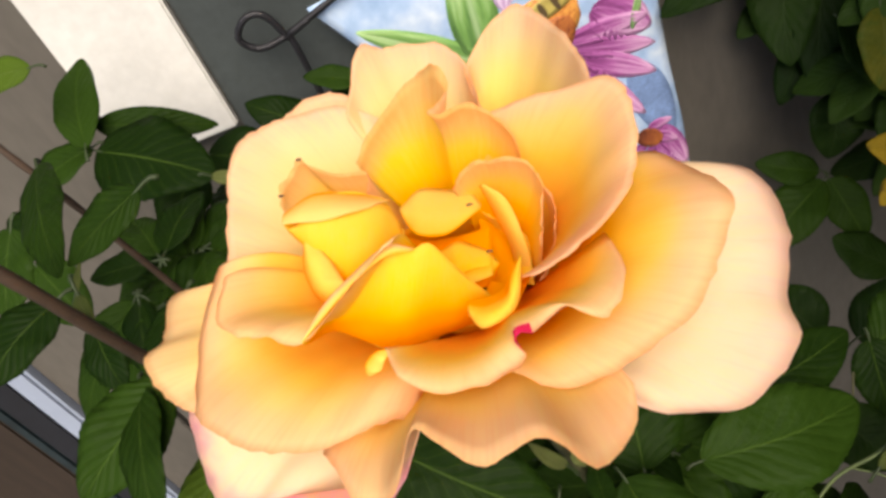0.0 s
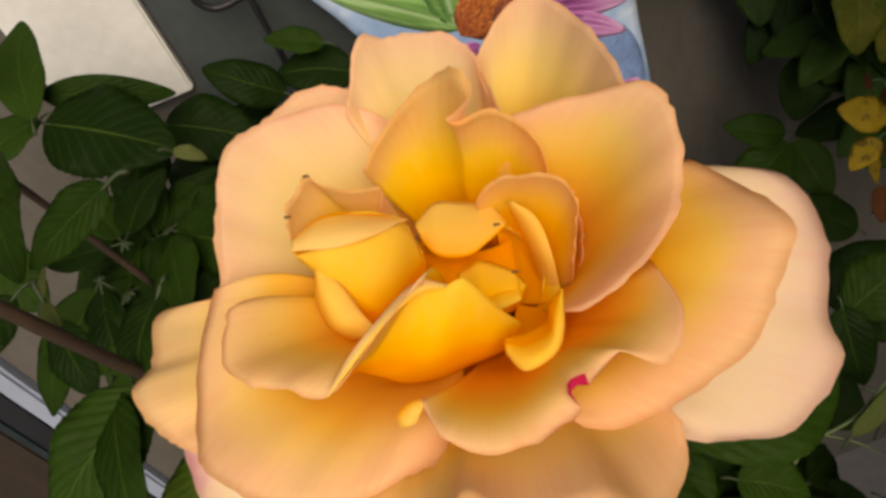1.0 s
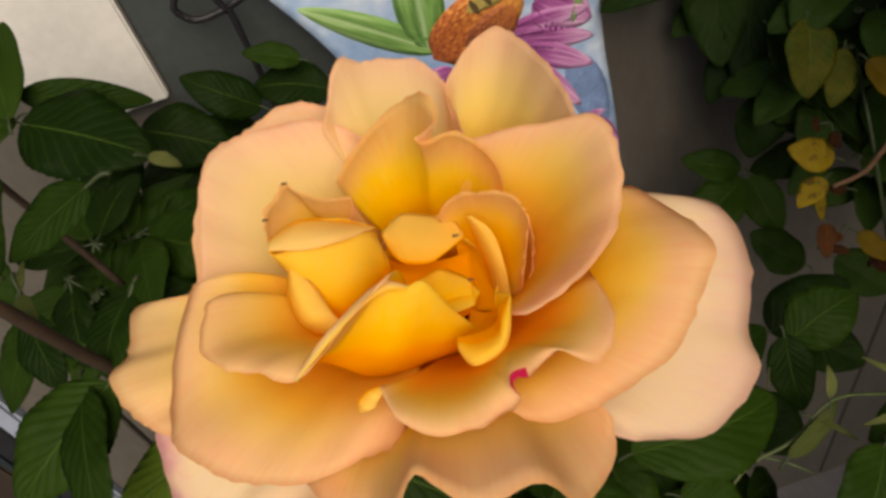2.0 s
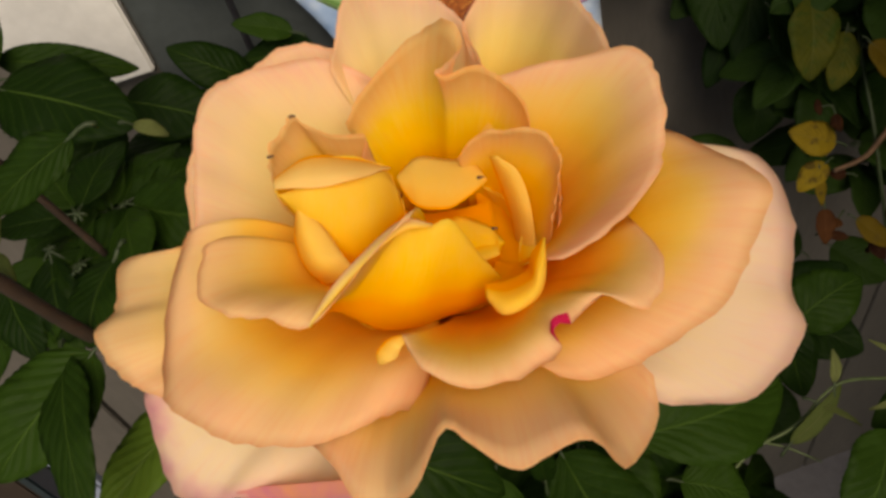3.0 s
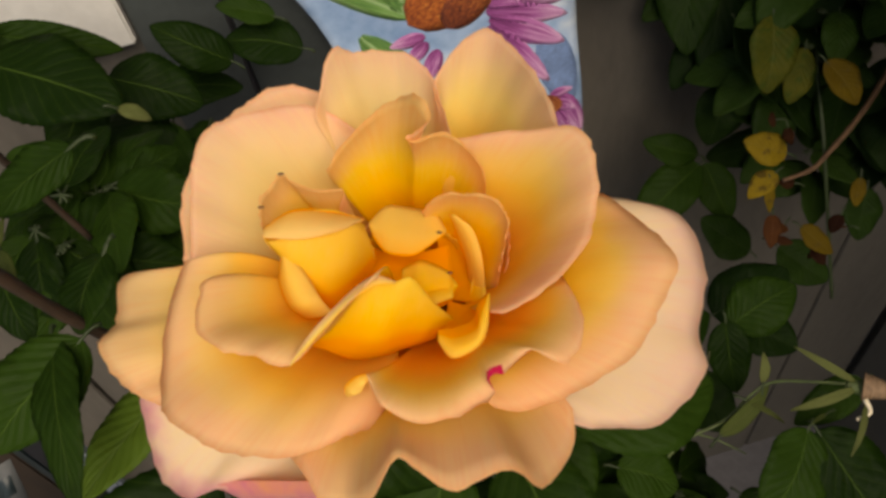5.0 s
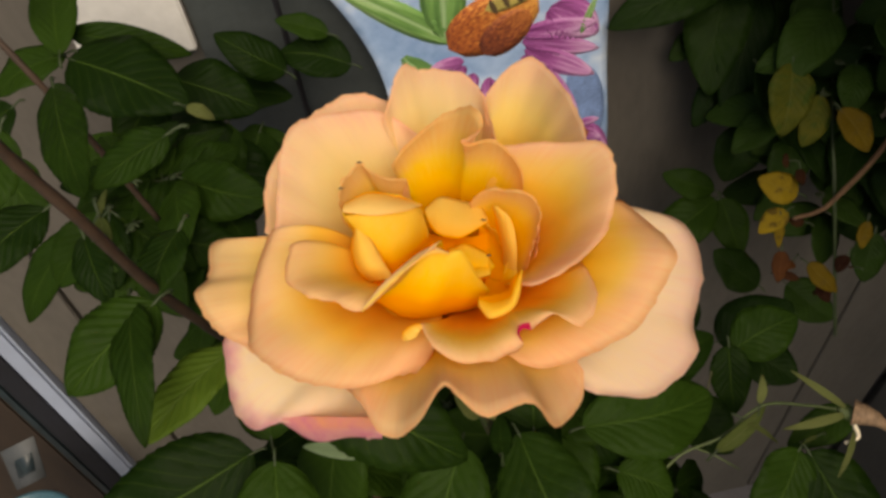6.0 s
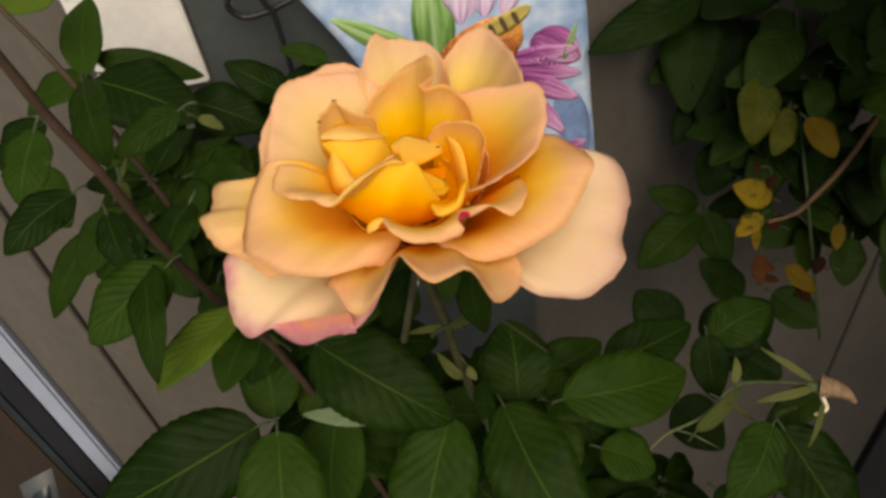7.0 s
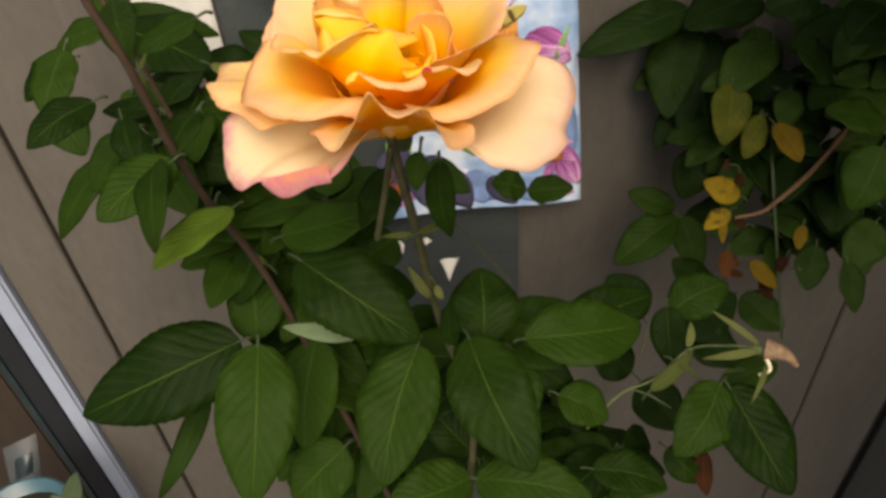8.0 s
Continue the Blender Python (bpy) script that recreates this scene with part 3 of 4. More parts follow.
leaf(bush, (-0.106, 0.122, 0.927), (-0.131, 0.090, 0.922), 0.020, tone=lime)
leaf(bush, (-0.132, 0.162, 0.899), (-0.138, 0.146, 0.884), 0.014)
leaf(bush, (-0.184, 0.352, 0.850), (-0.199, 0.309, 0.848), 0.036)
leaf(bush, (-0.149, 0.320, 0.853), (-0.162, 0.292, 0.828), 0.042)
leaf(bush, (-0.196, 0.262, 0.852), (-0.165, 0.227, 0.840), 0.034)
leaf(bush, (-0.129, 0.129, 0.988), (-0.125, 0.133, 0.994), 0.003, tone=sepal)
leaf(bush, (-0.128, 0.128, 0.988), (-0.126, 0.122, 0.981), 0.005, tone=sepal)
leaf(bush, (-0.156, 0.261, 0.921), (-0.146, 0.263, 0.911), 0.007, tone=sepal)
leaf(bush, (-0.126, 0.125, 0.838), (-0.200, 0.091, 0.822), 0.047)
leaf(bush, (-0.113, 0.118, 0.843), (-0.111, 0.056, 0.800), 0.041)
leaf(bush, (-0.035, 0.128, 0.831), (-0.051, 0.070, 0.795), 0.042)
leaf(bush, (-0.009, 0.132, 0.832), (0.022, 0.073, 0.804), 0.042)
leaf(bush, (-0.002, 0.143, 0.817), (-0.004, 0.182, 0.834), 0.040)
leaf(bush, (0.020, 0.139, 0.824), (0.083, 0.159, 0.812), 0.039)
leaf(bush, (-0.087, 0.135, 0.885), (-0.031, 0.112, 0.854), 0.040)
leaf(bush, (-0.095, 0.142, 0.894), (-0.045, 0.139, 0.912), 0.025)
leaf(bush, (-0.062, 0.125, 0.844), (-0.098, 0.119, 0.856), 0.010, tone=under)
leaf(bush, (-0.010, 0.089, 0.772), (-0.049, 0.069, 0.781), 0.034)
leaf(bush, (-0.006, 0.089, 0.771), (0.053, 0.080, 0.768), 0.033)
leaf(bush, (-0.009, 0.108, 0.766), (-0.037, 0.128, 0.791), 0.025)
leaf(bush, (0.039, 0.137, 0.779), (0.066, 0.129, 0.768), 0.028)
leaf(bush, (-0.122, 0.138, 0.826), (-0.129, 0.172, 0.851), 0.032)
leaf(bush, (-0.155, 0.132, 0.795), (-0.175, 0.078, 0.765), 0.014)
leaf(bush, (-0.095, 0.151, 0.810), (-0.102, 0.110, 0.765), 0.039)
leaf(bush, (-0.080, 0.112, 0.765), (-0.109, 0.091, 0.745), 0.038)
leaf(bush, (0.048, 0.183, 0.789), (0.100, 0.209, 0.785), 0.031)
leaf(bush, (0.128, 0.145, 0.778), (0.101, 0.112, 0.758), 0.033)
leaf(bush, (0.133, 0.144, 0.777), (0.160, 0.096, 0.747), 0.040)
leaf(bush, (0.114, 0.209, 0.770), (0.149, 0.222, 0.781), 0.032)
leaf(bush, (0.111, 0.210, 0.772), (0.114, 0.184, 0.743), 0.023)
leaf(bush, (0.160, 0.395, 0.691), (0.107, 0.365, 0.664), 0.039)
leaf(bush, (0.165, 0.395, 0.691), (0.180, 0.365, 0.656), 0.030)
leaf(bush, (0.159, 0.400, 0.697), (0.119, 0.408, 0.710), 0.025)
leaf(bush, (0.168, 0.173, 0.764), (0.133, 0.159, 0.753), 0.020)
leaf(bush, (0.056, 0.105, 0.756), (0.096, 0.101, 0.746), 0.025)
leaf(bush, (0.104, 0.135, 0.730), (0.123, 0.123, 0.714), 0.020)
leaf(bush, (0.125, 0.136, 0.728), (0.127, 0.118, 0.708), 0.012, tone=rust)
stem(bush, 'cane', [(-0.029, 0.090, 0.983), (-0.028, 0.098, 0.958), (-0.027, 0.111, 0.925), (-0.025, 0.127, 0.870), (-0.018, 0.130, 0.825), (-0.008, 0.123, 0.796), (-0.009, 0.108, 0.766), (-0.017, 0.084, 0.686)], 0.0017, 0.0024, bark)
stem(bush, 'cane', [(-0.135, 0.106, 1.085), (-0.132, 0.112, 1.046), (-0.130, 0.115, 1.022), (-0.126, 0.118, 0.998), (-0.126, 0.128, 0.957), (-0.124, 0.140, 0.916), (-0.114, 0.151, 0.866), (-0.097, 0.148, 0.794), (-0.060, 0.118, 0.689)], 0.0015, 0.0021, bark_red)
stem(bush, 'cane', [(-0.194, 0.209, 1.024), (-0.183, 0.200, 1.015), (-0.168, 0.188, 1.002), (-0.159, 0.186, 0.974), (-0.150, 0.187, 0.924)], 0.001, 0.0013, bark_red)
leaf(bush2, (0.159, 0.466, 0.850), (0.071, 0.436, 0.827), 0.040)
leaf(bush2, (0.218, 0.475, 0.853), (0.152, 0.438, 0.847), 0.047)
leaf(bush2, (0.163, 0.475, 0.833), (0.146, 0.421, 0.775), 0.047)
leaf(bush2, (0.186, 0.470, 0.825), (0.159, 0.406, 0.757), 0.037)
leaf(bush2, (0.162, 0.445, 0.774), (0.139, 0.419, 0.747), 0.024)
leaf(bush2, (0.153, 0.464, 0.796), (0.122, 0.452, 0.785), 0.024)
leaf(bush2, (0.218, 0.466, 0.831), (0.217, 0.428, 0.788), 0.041)
leaf(bush2, (0.246, 0.480, 0.843), (0.280, 0.448, 0.817), 0.046)
leaf(bush2, (0.288, 0.461, 0.803), (0.251, 0.432, 0.775), 0.040)
leaf(bush2, (0.297, 0.380, 0.819), (0.245, 0.365, 0.809), 0.035)
leaf(bush2, (0.294, 0.348, 0.784), (0.257, 0.328, 0.766), 0.048)
leaf(bush2, (0.171, 0.413, 0.750), (0.162, 0.392, 0.714), 0.036)
leaf(bush2, (0.260, 0.343, 0.702), (0.252, 0.319, 0.676), 0.029)
leaf(bush2, (0.277, 0.322, 0.703), (0.282, 0.296, 0.674), 0.022)
leaf(bush2, (0.261, 0.425, 0.873), (0.284, 0.391, 0.860), 0.045)
leaf(bush2, (0.275, 0.408, 0.733), (0.290, 0.368, 0.686), 0.054)
leaf(bush2, (0.255, 0.396, 0.695), (0.279, 0.368, 0.661), 0.046)
leaf(bush2, (0.217, 0.441, 0.735), (0.187, 0.423, 0.719), 0.039)
leaf(bush2, (0.237, 0.437, 0.729), (0.266, 0.412, 0.697), 0.047)
leaf(bush2, (0.304, 0.351, 0.719), (0.279, 0.326, 0.694), 0.036)
leaf(bush2, (0.208, 0.485, 0.812), (0.203, 0.465, 0.764), 0.044)
leaf(bush2, (0.269, 0.480, 0.786), (0.278, 0.434, 0.735), 0.054)
leaf(bush2, (0.178, 0.378, 0.831), (0.171, 0.348, 0.798), 0.031, tone=yellow_green)
leaf(bush2, (0.204, 0.379, 0.803), (0.192, 0.357, 0.779), 0.020, tone=yellow_green)
leaf(bush2, (0.209, 0.360, 0.807), (0.227, 0.342, 0.786), 0.021, tone=yellow)
leaf(bush2, (0.183, 0.326, 0.768), (0.157, 0.332, 0.777), 0.022, tone=yellow)
leaf(bush2, (0.175, 0.317, 0.761), (0.157, 0.307, 0.752), 0.015, tone=yellow)
leaf(bush2, (0.171, 0.313, 0.757), (0.170, 0.301, 0.743), 0.007, tone=yellow)
leaf(bush2, (0.193, 0.299, 0.727), (0.212, 0.286, 0.712), 0.015, tone=yellow)
leaf(bush2, (0.232, 0.318, 0.745), (0.228, 0.306, 0.732), 0.011, tone=yellow)
leaf(bush2, (0.179, 0.311, 0.727), (0.176, 0.296, 0.712), 0.013, tone=rust)
leaf(bush2, (0.203, 0.296, 0.710), (0.211, 0.287, 0.699), 0.012, tone=rust)
leaf(bush2, (0.169, 0.406, 0.810), (0.200, 0.384, 0.755), 0.031)
leaf(bush2, (0.269, 0.330, 0.827), (0.227, 0.330, 0.837), 0.034, tone=green)
leaf(bush2, (0.274, 0.330, 0.805), (0.257, 0.310, 0.766), 0.040, tone=green)
leaf(bush2, (0.249, 0.340, 0.904), (0.229, 0.330, 0.885), 0.034, tone=green)
leaf(bush2, (0.242, 0.370, 0.842), (0.209, 0.360, 0.868), 0.036)
leaf(bush2, (0.214, 0.362, 0.906), (0.182, 0.358, 0.896), 0.034)
for dry in ((0.179, 0.300, 0.716), (0.186, 0.306, 0.722), (0.205, 0.296, 0.702), (0.212, 0.300, 0.699), (0.227, 0.303, 0.716), (0.221, 0.306, 0.725), (0.173, 0.332, 0.792), (0.181, 0.330, 0.786), (0.190, 0.318, 0.748)):
    curl = random.Random(dry[0] * 1000)
    leaf(bush2, dry, Vector(dry) + Vector((curl.uniform(-0.012, 0.012), curl.uniform(-0.008, 0.004), curl.uniform(-0.014, 0.004))), curl.uniform(0.006, 0.011), rust, (curl.uniform(-1, 1), -0.5, 0.4))
leaf(bush2, (0.232, 0.408, 0.804), (0.228, 0.396, 0.792), 0.014, tone=yellow_green)
stem(bush2, 'cane', [(0.235, 0.497, 0.850), (0.221, 0.412, 0.810), (0.216, 0.375, 0.783), (0.214, 0.339, 0.756), (0.232, 0.292, 0.648)], 0.0009, 0.0012, stalk_green)
stem(bush2, 'cane', [(0.179, 0.313, 0.758), (0.197, 0.319, 0.757), (0.210, 0.328, 0.758), (0.248, 0.362, 0.765), (0.296, 0.416, 0.779)], 0.0012, 0.0022, bark_rust)
leaf(bush, (0.025, 0.291, 0.805), (0.002, 0.285, 0.815), 0.024)
leaf(bush, (0.027, 0.290, 0.804), (0.057, 0.286, 0.809), 0.024)
leaf(bush, (-0.020, 0.094, 0.973), (-0.022, 0.089, 0.960), 0.009, tone=lime)
leaf(bush, (-0.014, 0.103, 0.962), (-0.012, 0.102, 0.927), 0.012)
leaf(bush, (-0.034, 0.108, 0.956), (-0.048, 0.106, 0.929), 0.011)
stem(bush, 'stalk', [(-0.029, 0.087, 0.980), (-0.034, 0.096, 0.957), (-0.041, 0.100, 0.928)], 0.0011, 0.0013, bark)
leaf(bush, (-0.026, 0.109, 0.923), (-0.010, 0.110, 0.930), 0.004, tone=sepal)
stem(bush, 'twig', [(-0.012, 0.113, 0.926), (-0.006, 0.119, 0.912), (0.012, 0.133, 0.871)], 0.0004, 0.0005, bark)
leaf(bush, (-0.027, 0.112, 0.919), (-0.041, 0.107, 0.923), 0.003, tone=sepal)
leaf(bush, (-0.025, 0.119, 0.876), (-0.033, 0.117, 0.897), 0.005, tone=sepal)
leaf(bush, (-0.022, 0.120, 0.882), (-0.019, 0.118, 0.875), 0.004, tone=sepal)
leaf(bush, (-0.017, 0.120, 0.841), (-0.017, 0.125, 0.866), 0.010)
leaf(bush, (-0.111, 0.152, 0.867), (-0.120, 0.151, 0.880), 0.004, tone=sepal)
stem(bush, 'twig', [(0.057, 0.141, 0.741), (0.076, 0.155, 0.755), (0.097, 0.160, 0.765), (0.116, 0.169, 0.780), (0.134, 0.163, 0.790), (0.149, 0.157, 0.795)], 0.0008, 0.0007, sepal_green)
stem(bush, 'twig', [(0.084, 0.158, 0.757), (0.093, 0.153, 0.758), (0.105, 0.146, 0.755)], 0.0005, 0.0004, sepal_green)
leaf(bush, (0.094, 0.154, 0.762), (0.118, 0.169, 0.779), 0.009, tone=sepal)
leaf(bush, (0.115, 0.170, 0.781), (0.117, 0.181, 0.790), 0.005, tone=sepal)
leaf(bush, (0.107, 0.164, 0.775), (0.123, 0.154, 0.768), 0.003, tone=sepal)
stem(bush, 'twig', [(0.089, 0.175, 0.762), (0.093, 0.182, 0.769), (0.096, 0.191, 0.779)], 0.0006, 0.0005, bark)
stem(bush, 'calyx', [(0.146, 0.158, 0.794), (0.150, 0.156, 0.794), (0.154, 0.155, 0.794)], 0.0022, 0.0042, sepal_green)
stem(bush, 'withered_petals', [(0.152, 0.156, 0.795), (0.158, 0.153, 0.796), (0.163, 0.151, 0.794), (0.168, 0.149, 0.789)], 0.0062, 0.0012, hip_tan)
stem(bush, 'stamens', [(0.151, 0.150, 0.794), (0.152, 0.145, 0.791), (0.146, 0.143, 0.789)], 0.0011, 0.0008, pale_dry)
leaf(bush, (0.149, 0.158, 0.796), (0.124, 0.172, 0.809), 0.004, tone=sepal)
leaf(bush, (0.148, 0.155, 0.795), (0.116, 0.147, 0.798), 0.005, tone=sepal)
leaf(bush, (0.151, 0.148, 0.792), (0.140, 0.129, 0.783), 0.003, tone=sepal)
leaf(bush, (0.135, 0.148, 0.787), (0.126, 0.143, 0.790), 0.002, tone=sepal)
leaf(bush, (-0.185, 0.320, 0.894), (-0.143, 0.315, 0.874), 0.036)
leaf(bush, (-0.199, 0.325, 0.888), (-0.217, 0.289, 0.868), 0.033)
leaf(bush, (-0.163, 0.316, 0.839), (-0.137, 0.331, 0.838), 0.032)
leaf(bush, (-0.247, 0.242, 0.912), (-0.226, 0.220, 0.889), 0.028)
leaf(bush, (-0.242, 0.267, 0.923), (-0.267, 0.249, 0.908), 0.026)
leaf(bush, (-0.194, 0.256, 0.895), (-0.216, 0.262, 0.903), 0.023)
leaf(bush, (-0.154, 0.256, 0.854), (-0.177, 0.232, 0.846), 0.031)
leaf(bush, (-0.158, 0.296, 0.856), (-0.187, 0.299, 0.874), 0.030)
leaf(bush2, (0.209, 0.409, 0.845), (0.170, 0.369, 0.822), 0.036)
leaf(bush2, (0.200, 0.394, 0.831), (0.158, 0.383, 0.824), 0.027)
leaf(bush2, (0.227, 0.393, 0.816), (0.217, 0.363, 0.800), 0.023)
leaf(bush, (0.129, 0.256, 0.705), (0.178, 0.274, 0.718), 0.046, tone=dusky)
leaf(bush, (0.143, 0.262, 0.697), (0.180, 0.237, 0.682), 0.038, tone=dusky)
leaf(bush, (0.110, 0.259, 0.710), (0.087, 0.287, 0.726), 0.036, tone=dusky)
leaf(bush, (0.072, 0.188, 0.669), (0.044, 0.206, 0.689), 0.033)
leaf(bush, (0.110, 0.231, 0.670), (0.136, 0.202, 0.652), 0.038, tone=dusky)
leaf(bush, (0.102, 0.236, 0.676), (0.073, 0.250, 0.692), 0.035, tone=dusky)
leaf(bush2, (0.184, 0.332, 0.661), (0.151, 0.351, 0.682), 0.035)
leaf(bush2, (0.213, 0.343, 0.645), (0.244, 0.318, 0.630), 0.036)
leaf(bush, (-0.060, 0.245, 0.844), (-0.074, 0.210, 0.834), 0.032)
leaf(bush, (-0.079, 0.251, 0.840), (-0.105, 0.250, 0.855), 0.032)
leaf(bush, (-0.039, 0.285, 0.832), (-0.012, 0.266, 0.822), 0.022)
leaf(bush, (-0.100, 0.229, 0.857), (-0.122, 0.203, 0.858), 0.029)
leaf(bush, (-0.057, 0.224, 0.821), (-0.081, 0.199, 0.822), 0.031)

for k, (foot, tip) in enumerate((((0.045, 0.165, 0.650), (0.055, 0.158, 0.686)), ((0.049, 0.160, 0.664), (0.070, 0.158, 0.655)), ((0.060, 0.165, 0.648), (0.046, 0.152, 0.672)), ((0.052, 0.162, 0.655), (0.064, 0.150, 0.676)))):
    mid = (Vector(foot) + Vector(tip)) / 2 + Vector((0.004 * (-1) ** k, 0, 0.003))
    stem(bush, "twig", [foot, mid, tip], 0.0009, 0.0005, bark_rust)
leaf(bush, (0.050, 0.160, 0.668), (0.064, 0.153, 0.660), 0.010, tone=rust)
leaf(bush, (0.055, 0.158, 0.662), (0.043, 0.150, 0.655), 0.010, tone=rust)


def thicket(owner, count, lo, hi, size, tone, seed):
    """Leaflets in the depth of a bush, hanging outward in threes from short twigs."""
    rnd = random.Random(seed)
    for k in range(count):
        at = Vector([rnd.uniform(a, b) for a, b in zip(lo, hi)])
        at.x, at.y = min(at.x, 0.325), min(at.y, WALL - 0.075)
        turn = rnd.uniform(0, 2 * math.pi)
        stalk = Vector((math.cos(turn), math.sin(turn) * 0.8, rnd.uniform(-0.7, 0.1))).normalized()
        for q in (-1, 0, 1):
            d = Matrix.Rotation(q * 1.0, 3, "Z") @ stalk
            long = size * rnd.uniform(0.75, 1.15) * (1.0 if q == 0 else 0.85)
            leaf(owner, at + d * 0.004, at + d * long, long * rnd.uniform(0.5, 0.62), tone, (rnd.uniform(-0.4, 0.4), rnd.uniform(-0.8, 0.0), 0.8))


thicket(bush, 52, (-0.115, 0.140, 0.665), (0.012, 0.188, 0.800), 0.055, green, 3)
thicket(bush, 20, (-0.135, 0.180, 0.809), (-0.081, 0.198, 0.878), 0.050, green, 4)
thicket(bush, 14, (-0.186, 0.183, 0.881), (-0.135, 0.233, 0.925), 0.045, green, 5)
thicket(bush, 10, (0.047, 0.119, 0.666), (0.093, 0.171, 0.722), 0.050, green, 6)
thicket(bush2, 24, (0.179, 0.382, 0.656), (0.339, 0.554, 0.839), 0.050, dusky, 7)
thicket(bush2, 26, (0.255, 0.405, 0.730), (0.415, 0.649, 1.014), 0.060, dusky, 8)
# unseen leaves higher up, added to shade the right of the wall
thicket(bush2, 32, (0.17, 0.16, 0.98), (0.34, 0.39, 1.3), 0.055, dusky, 9)

# ---- scraps, planter and label low by the wall ----
def scrap(corners):
    """A small torn piece of white paper caught in the bush."""
    c = [Vector(v) for v in corners]
    c = c if len(c) == 4 else [*c, c[2]]
    rows = [[c[0].lerp(c[1], i / 4) .lerp(c[3].lerp(c[2], i / 4), j / 4) + Vector((0, 0.0012 * math.sin(i * 1.3 + j), 0)) for i in range(5)] for j in range(5)]
    tagged(part("paper_scrap", sheet(rows, 0.0003), [white_card, white_card]), "small torn scrap of white paper caught in the bush", "paper scrap", "paper scraps")


scrap(((-0.0949, 0.1934, 0.7502), (-0.0818, 0.1896, 0.7445), (-0.0944, 0.1806, 0.7360)))
scrap(((-0.0985, 0.1866, 0.7297), (-0.0918, 0.1869, 0.7293), (-0.0892, 0.1688, 0.7088), (-0.1063, 0.1667, 0.7085)))
scrap(((-0.0371, 0.2813, 0.7477), (-0.0226, 0.2842, 0.7493), (-0.0298, 0.2717, 0.7362)))
scrap(((-0.0703, 0.2858, 0.7565), (-0.0665, 0.2901, 0.7609), (-0.0625, 0.2884, 0.7585), (-0.0634, 0.2839, 0.7536)))
scrap(((-0.0492, 0.2909, 0.7598), (-0.0434, 0.2932, 0.7616), (-0.0427, 0.2899, 0.7579), (-0.0476, 0.2888, 0.7573)))
POT = (-0.463, 0.222, 0.462)
planter = group_empty("planter", (POT[0], POT[1], GROUND), label="tall teal glazed planter with dark soil by the wall", category="planter")


def lathe(profile, centre, n=40):
    bm = bmesh.new()
    rings = [[bm.verts.new((centre[0] + r * math.cos(2 * math.pi * q / n), centre[1] + r * math.sin(2 * math.pi * q / n), z)) for q in range(n)] for r, z in profile]
    for a, b in zip(rings, rings[1:]):
        for q in range(n):
            bm.faces.new((a[q], a[(q + 1) % n], b[(q + 1) % n], b[q]))
    bm.faces.new(rings[0][::-1])
    bm.faces.new(rings[-1])
    return bm


part("body", lathe([(0.034, GROUND), (0.046, POT[2] - 0.03), (0.052, POT[2] - 0.028), (0.053, POT[2] - 0.003), (0.051, POT[2]), (0.047, POT[2] - 0.001), (0.045, POT[2] - 0.02)], POT), teal, planter)
part("soil", lathe([(0.0445, POT[2] - 0.024), (0.0445, POT[2] - 0.018), (0.02, POT[2] - 0.015)], POT), soil, planter)
sage = group_empty("sage_plant", (POT[0] + 0.06, POT[1], GROUND), label="grey-green sage plant with soft leaves beside the planter", category="plant")
part("stem", tube([(POT[0] + 0.075, POT[1] - 0.03, GROUND), (POT[0] + 0.085, POT[1] - 0.035, POT[2] - 0.1), (-0.368, 0.190, 0.50), (-0.362, 0.191, 0.547)], (0.002, 0.0012), 7, 14), bark, sage)
leaf(sage, (-0.360, 0.191, 0.545), (-0.356, 0.213, 0.570), 0.018, tone=sage_grey)
leaf(sage, (-0.363, 0.191, 0.545), (-0.380, 0.200, 0.553), 0.014, tone=sage_grey)
leaf(sage, (-0.361, 0.188, 0.545), (-0.347, 0.195, 0.556), 0.013, tone=sage_grey)
leaf(sage, (-0.365, 0.195, 0.540), (-0.392, 0.190, 0.540), 0.013, tone=sage_grey)
label_card = group_empty("label_card", (-0.56, WALL, 0.30), label="grey paper label with a dark printed block on the door", category="label")
for nm, corners, m, lift in (("paper", ((-0.605, 0.315), (-0.562, 0.333), (-0.533, 0.423), (-0.578, 0.405)), label_grey, 0.0), ("print", ((-0.590, 0.341), (-0.565, 0.352), (-0.550, 0.392), (-0.575, 0.381)), bead_dark, 0.0004)):
    c0, c1, c2, c3 = [Vector((x, WALL - 0.0015 - lift, z)) for x, z in corners]
    part(nm, sheet([[c0, c1], [c3, c2]], 0.0004), [m, m], label_card)
turn_with_wall(label_card)

# ---- the bloom ----
ORIGIN, AXES = Vector((-0.0274, 0.1058, 0.9762)), Matrix(((0.9996, 0.0096, -0.0257), (0.0000, 0.9369, 0.3497), (0.0274, -0.3496, 0.9365)))
ROSE = Matrix.Translation(ORIGIN) @ AXES.transposed().to_4x4()
bloom = group_empty("bloom", ORIGIN, bush, label="large open peach-yellow rose bloom")
petal_count = [0]


